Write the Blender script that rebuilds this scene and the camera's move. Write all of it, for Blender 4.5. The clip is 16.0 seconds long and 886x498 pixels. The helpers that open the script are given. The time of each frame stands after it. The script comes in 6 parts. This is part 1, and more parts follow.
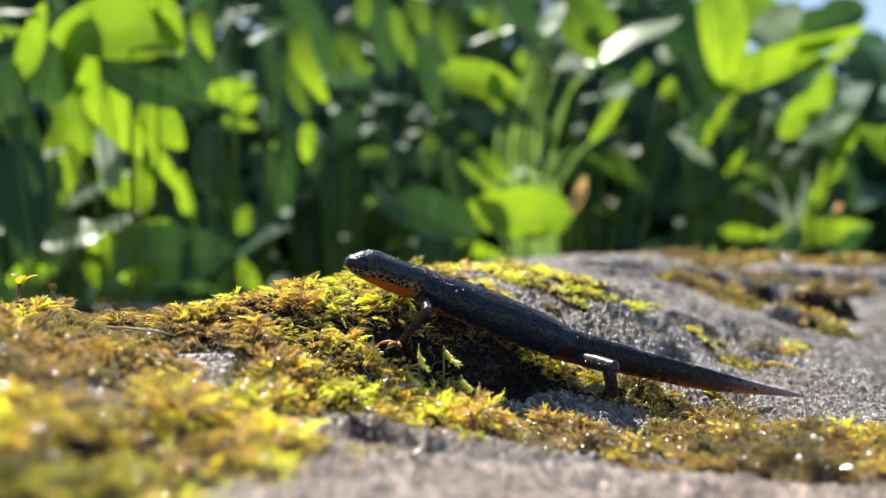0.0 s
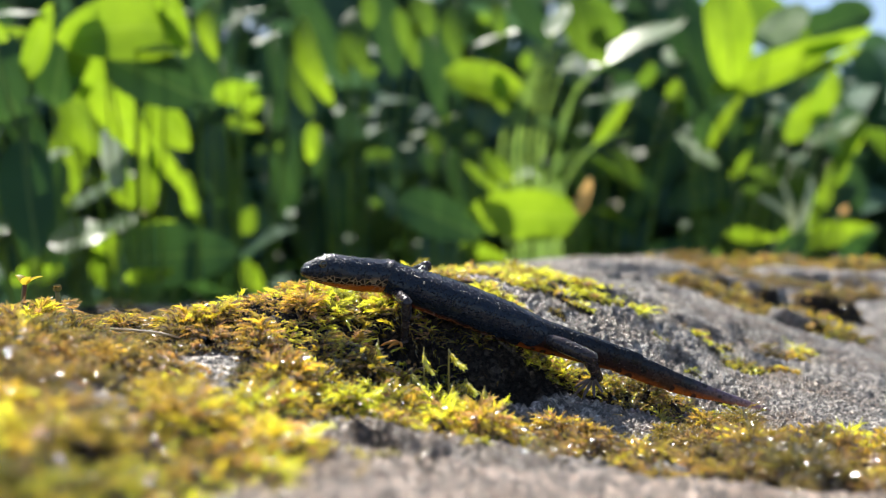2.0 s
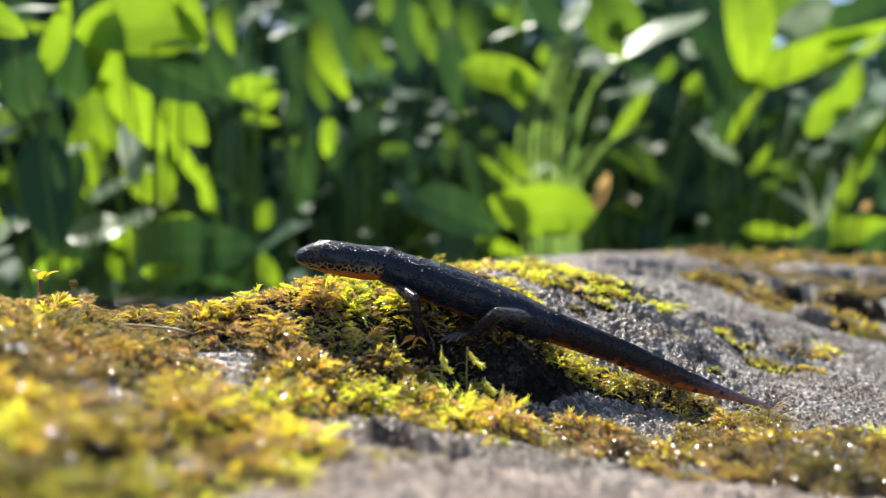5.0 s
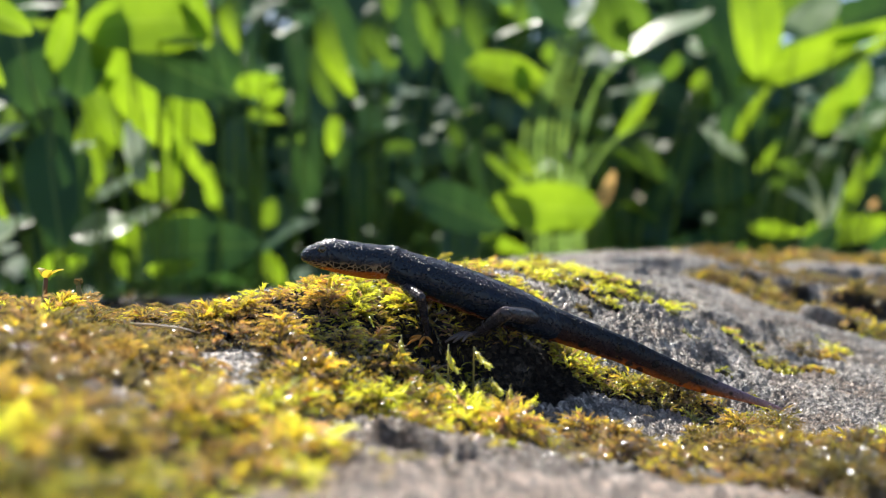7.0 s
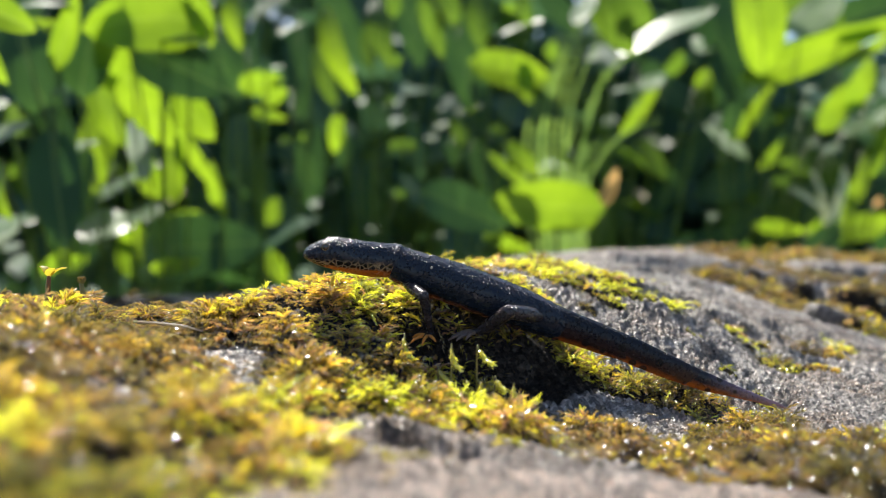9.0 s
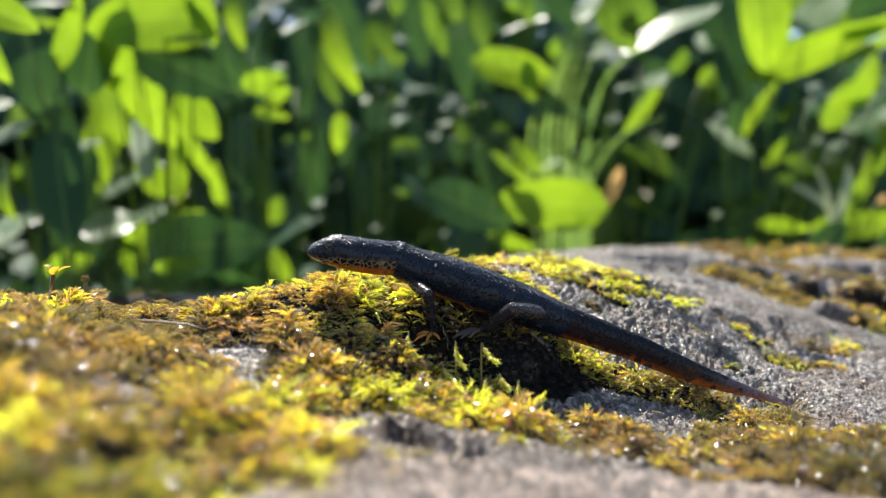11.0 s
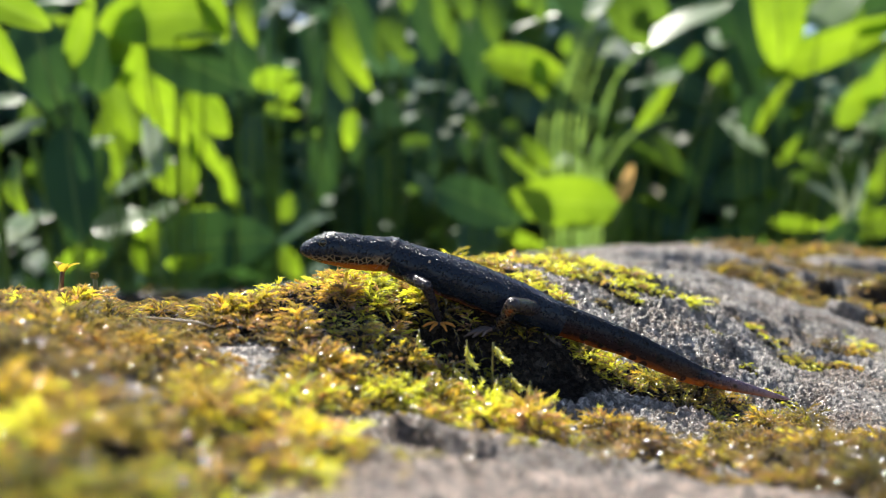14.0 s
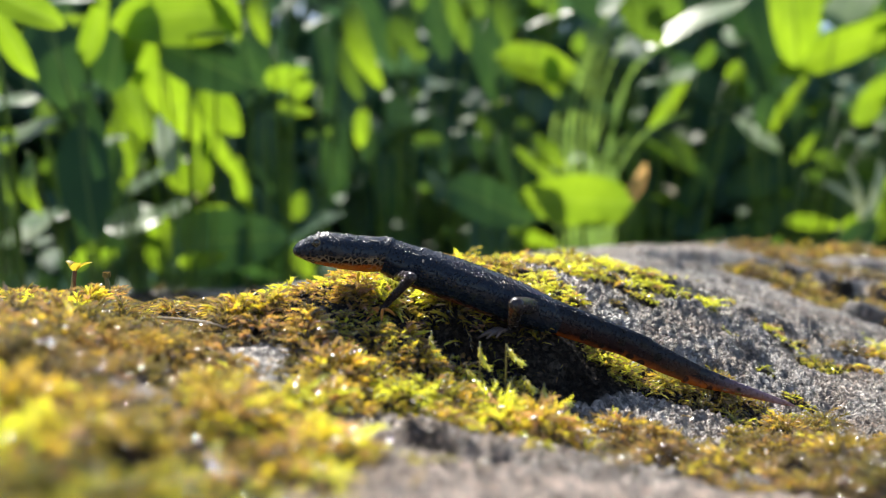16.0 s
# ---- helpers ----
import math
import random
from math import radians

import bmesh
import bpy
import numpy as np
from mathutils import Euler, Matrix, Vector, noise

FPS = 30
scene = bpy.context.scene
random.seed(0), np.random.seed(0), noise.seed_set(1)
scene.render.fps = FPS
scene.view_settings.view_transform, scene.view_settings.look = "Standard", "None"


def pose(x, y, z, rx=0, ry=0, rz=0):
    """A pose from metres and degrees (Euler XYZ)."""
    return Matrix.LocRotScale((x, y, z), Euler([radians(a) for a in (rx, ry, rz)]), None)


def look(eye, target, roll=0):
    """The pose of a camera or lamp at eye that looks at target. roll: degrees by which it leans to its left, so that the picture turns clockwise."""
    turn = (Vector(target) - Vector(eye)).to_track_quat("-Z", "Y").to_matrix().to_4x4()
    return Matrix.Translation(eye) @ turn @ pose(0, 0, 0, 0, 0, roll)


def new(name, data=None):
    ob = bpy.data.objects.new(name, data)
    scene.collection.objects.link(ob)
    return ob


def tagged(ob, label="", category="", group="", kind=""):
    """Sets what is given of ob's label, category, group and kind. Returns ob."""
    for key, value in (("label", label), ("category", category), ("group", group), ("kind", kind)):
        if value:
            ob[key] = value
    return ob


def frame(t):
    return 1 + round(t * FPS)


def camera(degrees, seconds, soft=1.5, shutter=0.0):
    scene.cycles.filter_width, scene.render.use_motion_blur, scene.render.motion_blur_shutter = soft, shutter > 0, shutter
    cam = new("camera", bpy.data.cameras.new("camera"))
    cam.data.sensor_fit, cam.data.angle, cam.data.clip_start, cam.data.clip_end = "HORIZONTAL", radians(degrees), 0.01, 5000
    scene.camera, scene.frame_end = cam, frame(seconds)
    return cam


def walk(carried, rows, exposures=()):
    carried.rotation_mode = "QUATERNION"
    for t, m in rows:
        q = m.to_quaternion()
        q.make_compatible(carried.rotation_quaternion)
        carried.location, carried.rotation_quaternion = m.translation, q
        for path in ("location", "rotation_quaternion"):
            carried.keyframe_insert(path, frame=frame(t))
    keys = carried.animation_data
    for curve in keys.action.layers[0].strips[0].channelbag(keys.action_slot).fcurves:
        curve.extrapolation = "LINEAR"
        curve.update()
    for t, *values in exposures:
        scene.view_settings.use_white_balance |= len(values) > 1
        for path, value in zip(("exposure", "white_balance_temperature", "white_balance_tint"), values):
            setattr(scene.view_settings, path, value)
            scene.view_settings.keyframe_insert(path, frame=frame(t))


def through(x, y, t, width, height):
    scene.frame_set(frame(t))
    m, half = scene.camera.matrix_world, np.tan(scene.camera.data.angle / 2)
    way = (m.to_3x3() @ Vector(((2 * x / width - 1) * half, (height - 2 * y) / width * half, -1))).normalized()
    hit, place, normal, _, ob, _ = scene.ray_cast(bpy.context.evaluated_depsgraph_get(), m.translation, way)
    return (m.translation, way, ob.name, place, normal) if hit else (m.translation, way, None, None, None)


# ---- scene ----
cam = camera(64, 16.0, soft=0.2)
cam.data.dof.use_dof = True
cam.data.dof.focus_distance = 0.121
cam.data.dof.aperture_fstop = 11.3
cam.data.dof.aperture_blades = 0
walk(cam, [
    (0.0, pose(0.00096, -0.00346, 0.19947, 87.510, 0.394, -1.952)),
    (0.5, pose(0.00091, -0.00348, 0.19964, 87.605, 0.330, -1.950)),
    (1.0, pose(0.00074, -0.00333, 0.19971, 87.653, 0.231, -1.936)),
    (1.5, pose(0.00079, -0.00337, 0.19974, 87.656, 0.212, -1.811)),
    (2.0, pose(0.00075, -0.00298, 0.19976, 87.598, 0.182, -1.616)),
    (2.5, pose(0.00051, -0.00211, 0.19998, 87.490, 0.095, -1.364)),
    (3.0, pose(0.00041, -0.00190, 0.19986, 87.439, 0.088, -1.109)),
    (3.5, pose(0.00043, -0.00178, 0.19986, 87.371, 0.128, -0.872)),
    (4.0, pose(0.00042, -0.00139, 0.19983, 87.301, 0.124, -0.677)),
    (6.5, pose(0.00010, -0.00031, 0.19994, 87.036, 0.003, -0.070)),
    (7.0, pose(0.00000, 0.00000, 0.20000, 87.000, -0.000, 0.000)),
    (7.5, pose(-0.00004, -0.00021, 0.19998, 86.998, 0.011, 0.034)),
    (8.0, pose(0.00006, -0.00028, 0.19976, 86.953, 0.052, 0.103)),
    (8.5, pose(-0.00003, 0.00013, 0.20000, 86.919, 0.034, 0.159)),
    (9.0, pose(-0.00004, 0.00028, 0.19993, 86.872, 0.018, 0.228)),
    (11.5, pose(-0.00014, 0.00077, 0.19963, 86.760, 0.195, 0.573)),
    (12.0, pose(-0.00012, 0.00085, 0.19956, 86.726, 0.181, 0.656)),
    (12.5, pose(-0.00010, 0.00092, 0.19964, 86.680, 0.192, 0.757)),
    (13.0, pose(-0.00021, 0.00126, 0.19974, 86.674, 0.142, 0.867)),
    (13.5, pose(-0.00020, 0.00136, 0.19974, 86.608, 0.138, 1.057)),
    (14.0, pose(-0.00029, 0.00200, 0.19969, 86.573, 0.084, 1.316)),
    (14.5, pose(-0.00033, 0.00248, 0.19971, 86.534, 0.070, 1.635)),
    (15.0, pose(-0.00051, 0.00335, 0.19989, 86.503, 0.020, 1.926)),
    (15.5, pose(-0.00055, 0.00333, 0.19994, 86.475, 0.039, 2.137)),
    (16.0, pose(-0.00057, 0.00323, 0.19991, 86.438, 0.004, 2.242)),
], exposures=[(0.0, 1.3), (16.0, 1.3)])

# ---- light ----
SUN_ELEV, SUN_TURN = radians(52), radians(-22)
world = bpy.data.worlds.new("sky")
scene.world = world
world.use_nodes = True
wn, wl = world.node_tree.nodes, world.node_tree.links
sky = wn.new("ShaderNodeTexSky")
sky.sky_type = "NISHITA"
sky.sun_disc = False
sky.sun_elevation, sky.sun_rotation = SUN_ELEV, SUN_TURN
wl.new(sky.outputs["Color"], wn["Background"].inputs["Color"])
wn["Background"].inputs["Strength"].default_value = 0.075
lamp = bpy.data.lights.new("sun", "SUN")
lamp.energy, lamp.angle, lamp.color = 4.4, radians(0.6), (1.0, 0.95, 0.86)
sun = new("sun", lamp)
sun_way = Vector((math.sin(SUN_TURN) * math.cos(SUN_ELEV), math.cos(SUN_TURN) * math.cos(SUN_ELEV), math.sin(SUN_ELEV)))
sun.matrix_world = look(sun_way * 3, (0, 0, 0))

MM = 0.001
LIFT = 0.2  # height of the lens over the soil


# ---- materials ----
class Mat:
    """A node material with short calls."""

    def __init__(self, name):
        self.m = bpy.data.materials.new(name)
        self.m.use_nodes = True
        self.n, self.l = self.m.node_tree.nodes, self.m.node_tree.links
        self.p = self.n["Principled BSDF"]
        self.coord = self.n.new("ShaderNodeTexCoord")

    def put(self, a, b):
        self.l.new(a, b)

    def noise(self, scale, detail=4.0, rough=0.6, vec=None):
        x = self.n.new("ShaderNodeTexNoise")
        x.inputs["Scale"].default_value = scale
        x.inputs["Detail"].default_value = detail
        x.inputs["Roughness"].default_value = rough
        self.put(vec or self.coord.outputs["Object"], x.inputs["Vector"])
        return x.outputs["Fac"]

    def cells(self, scale, feature="F1", vec=None, out="Distance"):
        x = self.n.new("ShaderNodeTexVoronoi")
        x.feature = feature
        x.inputs["Scale"].default_value = scale
        self.put(vec or self.coord.outputs["Object"], x.inputs["Vector"])
        return x.outputs[out]

    def ramp(self, fac, stops, hard=False):
        x = self.n.new("ShaderNodeValToRGB")
        if hard:
            x.color_ramp.interpolation = "CONSTANT"
        e = x.color_ramp.elements
        while len(e) < len(stops):
            e.new(0.5)
        for i, (pos, col) in enumerate(stops):
            e[i].position = pos
            e[i].color = (*col, 1) if len(col) == 3 else col
        self.put(fac, x.inputs["Fac"])
        return x.outputs["Color"]

    def math(self, op, a, b=0.0, clamp=False):
        x = self.n.new("ShaderNodeMath")
        x.operation = op
        x.use_clamp = clamp
        for i, v in enumerate((a, b)):
            if isinstance(v, (int, float)):
                x.inputs[i].default_value = v
            else:
                self.put(v, x.inputs[i])
        return x.outputs[0]

    def mix(self, fac, a, b, kind="MIX"):
        x = self.n.new("ShaderNodeMix")
        x.data_type, x.blend_type = "RGBA", kind
        for i, v in ((0, fac), (6, a), (7, b)):
            if isinstance(v, (int, float)):
                x.inputs[i].default_value = v
            elif isinstance(v, tuple):
                x.inputs[i].default_value = (*v, 1)
            else:
                self.put(v, x.inputs[i])
        return x.outputs[2]

    def axis(self, which):
        x = self.n.new("ShaderNodeSeparateXYZ")
        self.put(self.coord.outputs["Object"], x.inputs[0])
        return x.outputs[which]

    def attr(self, name, out="Color"):
        x = self.n.new("ShaderNodeAttribute")
        x.attribute_name = name
        return x.outputs[out]

    def bump(self, height, strength, depth, after=None):
        x = self.n.new("ShaderNodeBump")
        x.inputs["Strength"].default_value = strength
        x.inputs["Distance"].default_value = depth
        self.put(height, x.inputs["Height"])
        if after is not None:
            self.put(after, x.inputs["Normal"])
        return x.outputs["Normal"]

    def done(self, color=None, rough=None, normal=None, spec=None, through=None, share=0.5):
        for key, v in (("Base Color", color), ("Roughness", rough), ("Normal", normal), ("Specular IOR Level", spec)):
            if v is None:
                continue
            if isinstance(v, tuple):
                self.p.inputs[key].default_value = (*v, 1)
            elif isinstance(v, (int, float)):
                self.p.inputs[key].default_value = v
            else:
                self.put(v, self.p.inputs[key])
        if through is not None:
            t = self.n.new("ShaderNodeBsdfTranslucent")
            if isinstance(through, tuple):
                t.inputs["Color"].default_value = (*through, 1)
            else:
                self.put(through, t.inputs["Color"])
            x = self.n.new("ShaderNodeMixShader")
            x.inputs[0].default_value = share
            self.put(self.p.outputs[0], x.inputs[1])
            self.put(t.outputs[0], x.inputs[2])
            self.put(x.outputs[0], self.n["Material Output"].inputs["Surface"])
        return self.m


def rock_material():
    a = Mat("weathered_sandstone")
    grain = a.noise(2600, 5, 0.7)
    patch = a.noise(38, 5, 0.6)
    blotch = a.noise(160, 4, 0.6)
    col = a.ramp(patch, [(0.3, (0.21, 0.205, 0.21)), (0.5, (0.37, 0.355, 0.345)), (0.7, (0.52, 0.45, 0.40))])
    col = a.mix(a.ramp(blotch, [(0.42, (0, 0, 0)), (0.62, (0.65, 0.65, 0.65))]), col, (0.10, 0.09, 0.085))
    pale = a.noise(330, 3, 0.6)
    col = a.mix(a.ramp(pale, [(0.5, (0, 0, 0)), (0.64, (0.85, 0.85, 0.85))]), col, (0.5, 0.48, 0.46))
    # Pinkish near stone; its extra lightness stands in for sun glints.
    near = a.math("ADD", a.axis(1), a.math("MULTIPLY", a.noise(70, 3), 0.03))
    lighten = a.math("MULTIPLY", a.math("SUBTRACT", 0.094, near), 150.0, True)
    col = a.mix(a.math("MULTIPLY", lighten, 0.85), col, a.mix(blotch, (0.42, 0.34, 0.29), (0.62, 0.52, 0.45)))
    # Dark soil under moss, with shade between shoots and in the hollow painted in.
    humus_shade = a.ramp(a.attr("tint"), [(0.3, (0, 0, 0)), (0.7, (0.93, 0.93, 0.93))])
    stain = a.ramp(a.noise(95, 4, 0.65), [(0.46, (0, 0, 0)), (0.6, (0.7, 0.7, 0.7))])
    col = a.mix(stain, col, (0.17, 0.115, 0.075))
    col = a.mix(humus_shade, col, (0.016, 0.012, 0.009))
    col = a.mix(0.55, col, a.ramp(grain, [(0.3, (0.06, 0.055, 0.052)), (0.62, (0.62, 0.57, 0.53))]), "OVERLAY")
    speck = a.cells(1500, out="Color")
    sep = a.n.new("ShaderNodeSeparateColor")
    a.put(speck, sep.inputs[0])
    col = a.mix(0.75, col, a.ramp(sep.outputs[0], [(0.1, (0.3, 0.29, 0.29)), (0.5, (1.0, 0.99, 0.98)), (0.8, (1.9, 1.87, 1.84)), (0.95, (3.0, 2.95, 2.9))]), "MULTIPLY")
    n = a.bump(a.noise(280, 4, 0.7), 0.9, 0.003)
    n = a.bump(a.cells(1250), 1.0, 0.0024, n)
    n = a.bump(a.cells(3300), 0.8, 0.0006, n)
    n = a.bump(grain, 1.0, 0.0004, n)
    rough = a.ramp(a.noise(1500, 3), [(0.35, (0.24,) * 3), (0.65, (0.46,) * 3)])
    return a.done(col, a.mix(humus_shade, rough, (0.9, 0.9, 0.9)), n, a.mix(humus_shade, (1.0, 1.0, 1.0), (0.08, 0.08, 0.08)))


def moss_material(name="moss_leaves"):
    a = Mat(name)
    tint = a.attr("tint")
    fine = a.noise(900, 3, 0.6)
    col = a.mix(a.ramp(fine, [(0.35, (0, 0, 0)), (0.7, (0.3, 0.3, 0.3))]), tint, (0.40, 0.40, 0.12))
    a.done(a.mix(1.0, col, (0.72, 0.68, 0.66), 'MULTIPLY'), 0.5, None, 0.3, through=a.mix(1.0, col, (1.45, 1.48, 0.5), 'MULTIPLY'), share=0.6)
    facing = a.n.new("ShaderNodeLayerWeight").outputs["Facing"]
    sheen = a.math("ADD", 0.19, a.math("MULTIPLY", a.math("POWER", facing, 5.0), 0.5))
    film = a.n.new("ShaderNodeBsdfGlossy")
    film.inputs["Roughness"].default_value = 0.17
    a.put(a.bump(a.noise(3500, 1, 0.5), 0.4, 0.0002), film.inputs["Normal"])
    wet = a.n.new("ShaderNodeMixShader")
    a.put(sheen, wet.inputs[0])
    a.put(a.n["Material Output"].inputs["Surface"].links[0].from_socket, wet.inputs[1])
    a.put(film.outputs[0], wet.inputs[2])
    a.put(wet.outputs[0], a.n["Material Output"].inputs["Surface"])
    return a.m


def leaf_material(name, dark, light, share, rough=0.36, glow=(0.52, 0.85, 0.06), gloss=0.5):
    a = Mat(name)
    r = a.n.new("ShaderNodeObjectInfo").outputs["Random"]
    vein = a.noise(60, 4, 0.6)
    x = a.axis(0)
    ribs = a.n.new("ShaderNodeTexWave")
    ribs.inputs["Scale"].default_value = 140
    ribs.inputs["Distortion"].default_value = 1.5
    a.put(a.coord.outputs["Object"], ribs.inputs["Vector"])
    col = a.mix(vein, dark, light)
    col = a.mix(a.math("MULTIPLY", r, 0.45), col, (light[0] * 1.25, light[1] * 0.95, light[2] * 0.6))
    rib = a.math("LESS_THAN", a.math("ABSOLUTE", x), 0.0007)
    col2 = a.mix(a.math("MULTIPLY", rib, 0.5), col, (0.25, 0.34, 0.1))
    thin = a.mix(1.0, a.mix(0.65, col2, glow, "MIX"), a.ramp(a.noise(26, 3, 0.55), [(0.32, (0.62, 0.66, 0.7)), (0.62, (1.2, 1.14, 1.0))]), "MULTIPLY")
    n = a.bump(ribs.outputs["Fac"], 0.12, 0.0003)
    return a.done(col2, rough, n, gloss, through=thin, share=share)


def skin_material(name, low, pale, spots, top=(0.008, 0.012, 0.022), edge=2200.0, fade=None, neck=None, gloss=0.29, faded=(0.19, 0.15, 0.19)):
    """Warty dark skin: below the height low it has the belly colour, below the height pale the net pattern; fade is where along x it turns paler."""
    a = Mat(name)
    z = a.axis(2)
    warp = a.noise(420, 3, 0.6)
    zz = a.math("ADD", z, a.math("MULTIPLY", a.math("SUBTRACT", warp, 0.5), 0.0012))
    base = a.mix(a.noise(500, 4, 0.65), top, (0.013, 0.019, 0.032))
    if fade:
        away = a.math("DIVIDE", a.math("SUBTRACT", a.axis(0), fade[0]), fade[1], True)
        base = a.mix(away, base, faded)
        brown = a.math("MULTIPLY", a.math("SUBTRACT", 0.0008, zz), 380.0, True)
        base = a.mix(brown, base, a.mix(away, (0.030, 0.011, 0.008), (0.42, 0.19, 0.06)))
    net = a.cells(spots, "DISTANCE_TO_EDGE")
    pattern = a.ramp(net, [(0.0, (0.26, 0.20, 0.13)), (0.07, (0.19, 0.12, 0.07)), (0.13, (0.010, 0.009, 0.009))])
    in_pale = a.math("MULTIPLY", a.math("SUBTRACT", pale, zz), 1600.0, True)
    col = a.mix(in_pale, base, pattern)
    in_low = a.math("MULTIPLY", a.math("SUBTRACT", low, zz), edge, True)
    if neck:
        in_low = a.math("MULTIPLY", in_low, a.math("MULTIPLY", a.math("SUBTRACT", a.math("ADD", a.axis(0), a.math("MULTIPLY", warp, 0.004)), neck), 260.0, True))
    belly = a.mix(a.noise(260, 3, 0.5), (0.40, 0.075, 0.01), (0.52, 0.14, 0.02))
    col = a.mix(in_low, col, belly)
    if fade:
        spot = a.ramp(a.cells(380), [(0.0, (1, 1, 1)), (0.24, (1, 1, 1)), (0.32, (0, 0, 0))])
        col = a.mix(a.math("MULTIPLY", spot, 0.85), col, (0.01, 0.009, 0.009))
    wart = a.ramp(a.cells(2000), [(0.0, (1, 1, 1)), (0.2, (0.8, 0.8, 0.8)), (0.42, (0, 0, 0))])
    n = a.bump(wart, 1.0, 0.00022)
    n = a.bump(a.noise(5000, 2, 0.5), 0.25, 0.0001, n)
    return a.done(col, a.ramp(a.noise(700, 3), [(0.35, (0.18,) * 3), (0.7, (0.31,) * 3)]), n, gloss)


ROCK = rock_material()
MOSS = moss_material()
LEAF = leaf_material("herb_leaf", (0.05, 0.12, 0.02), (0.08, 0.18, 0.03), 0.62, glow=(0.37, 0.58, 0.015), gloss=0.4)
# Dimmer copy of the herb leaf; the weaker sunlight is in its colours.
LEAF_DIM = leaf_material("dimmed_leaf", (0.036, 0.09, 0.03), (0.06, 0.13, 0.04), 0.52, 0.5, (0.19, 0.34, 0.015), 0.3)
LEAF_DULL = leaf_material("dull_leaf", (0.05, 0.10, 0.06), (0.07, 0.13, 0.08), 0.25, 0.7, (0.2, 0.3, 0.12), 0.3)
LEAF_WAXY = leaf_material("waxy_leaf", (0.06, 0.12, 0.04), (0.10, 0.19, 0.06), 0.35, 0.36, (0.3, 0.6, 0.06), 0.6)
# Shaded copies of the herb leaf, with shade and bluish haze put into colour.
LEAF_DARK = leaf_material("shaded_leaf", (0.031, 0.077, 0.038), (0.045, 0.106, 0.05), 0.28, 0.55, (0.10, 0.24, 0.035), 0.18)
LEAF_DEEP = leaf_material("hazy_shade_leaf", (0.056, 0.125, 0.095), (0.078, 0.158, 0.118), 0.25, 0.65, (0.10, 0.24, 0.08), 0.15)
LEAF_DEAD = leaf_material("dead_leaf", (0.42, 0.25, 0.10), (0.58, 0.36, 0.16), 0.5, 0.6, (0.95, 0.62, 0.25))
LEAF_PALE = leaf_material("pale_grass", (0.4, 0.46, 0.3), (0.55, 0.6, 0.42), 0.45, 0.4, (0.75, 0.85, 0.5))
STEM = leaf_material("stem", (0.05, 0.10, 0.02), (0.09, 0.16, 0.03), 0.2, 0.45)
GRASS = leaf_material("grass_blade", (0.10, 0.19, 0.07), (0.14, 0.26, 0.09), 0.5, 0.45, (0.42, 0.68, 0.12))


def soil_material():
    a = Mat("dark_soil")
    col = a.ramp(a.noise(9, 6, 0.7), [(0.3, (0.022, 0.016, 0.010)), (0.6, (0.05, 0.038, 0.022)), (0.75, (0.04, 0.06, 0.018))])
    return a.done(col, 0.9, a.bump(a.noise(120, 5, 0.7), 0.6, 0.01))


SOIL = soil_material()


# ---- helpers ----
def part(name, bm, material, parent, label=""):
    me = bpy.data.meshes.new(name)
    bm.to_mesh(me)
    bm.free()
    for p in me.polygons:
        p.use_smooth = True
    me.materials.append(material)
    ob = new(name, me)
    ob.parent = parent
    return tagged(ob, label)


def big_mesh(name, verts, faces, material, tint=None, smooth=True):
    """A mesh out of numpy arrays: faces all with the same number of corners."""
    me = bpy.data.meshes.new(name)
    k = faces.shape[1]
    me.vertices.add(len(verts))
    me.vertices.foreach_set("co", np.ascontiguousarray(verts, dtype=np.float32).ravel())
    me.loops.add(faces.size)
    me.loops.foreach_set("vertex_index", np.ascontiguousarray(faces, dtype=np.int32).ravel())
    me.polygons.add(len(faces))
    me.polygons.foreach_set("loop_start", np.arange(0, faces.size, k, dtype=np.int32))
    me.polygons.foreach_set("loop_total", np.full(len(faces), k, dtype=np.int32))
    me.polygons.foreach_set("use_smooth", np.full(len(faces), smooth))
    if tint is not None:
        at = me.attributes.new("tint", "FLOAT_COLOR", "POINT")
        at.data.foreach_set("color", np.ascontiguousarray(np.c_[tint, np.ones(len(tint))], dtype=np.float32).ravel())
    me.update(calc_edges=True)
    me.validate()
    me.materials.append(material)
    return new(name, me)


def lattice(ix, iy, seed):
    h = np.sin(ix * 127.1 + iy * 311.7 + seed * 74.7) * 43758.5453
    return h - np.floor(h)


def vnoise(x, y, seed=0):
    ix, iy = np.floor(x), np.floor(y)
    fx, fy = x - ix, y - iy
    fx, fy = fx * fx * (3 - 2 * fx), fy * fy * (3 - 2 * fy)
    a, b = lattice(ix, iy, seed), lattice(ix + 1, iy, seed)
    c, d = lattice(ix, iy + 1, seed), lattice(ix + 1, iy + 1, seed)
    return (a + (b - a) * fx) * (1 - fy) + (c + (d - c) * fx) * fy


def fbm(x, y, octaves=4, seed=0):
    v, amp, tot = 0.0, 1.0, 0.0
    for o in range(octaves):
        v = v + amp * (vnoise(x * 2 ** o, y * 2 ** o, seed + o) - 0.5)
        tot += amp
        amp *= 0.5
    return v / tot


def grains(x, y, seed=0):
    """Distance to the nearest grain's middle, grains one unit apart."""
    ix, iy = np.floor(x), np.floor(y)
    best = np.full_like(x, 9.0)
    for dx in (-1, 0, 1):
        for dy in (-1, 0, 1):
            gx, gy = ix + dx, iy + dy
            d = (gx + lattice(gx, gy, seed) - x) ** 2 + (gy + lattice(gx, gy, seed + 1) - y) ** 2
            best = np.minimum(best, d)
    return np.sqrt(best)


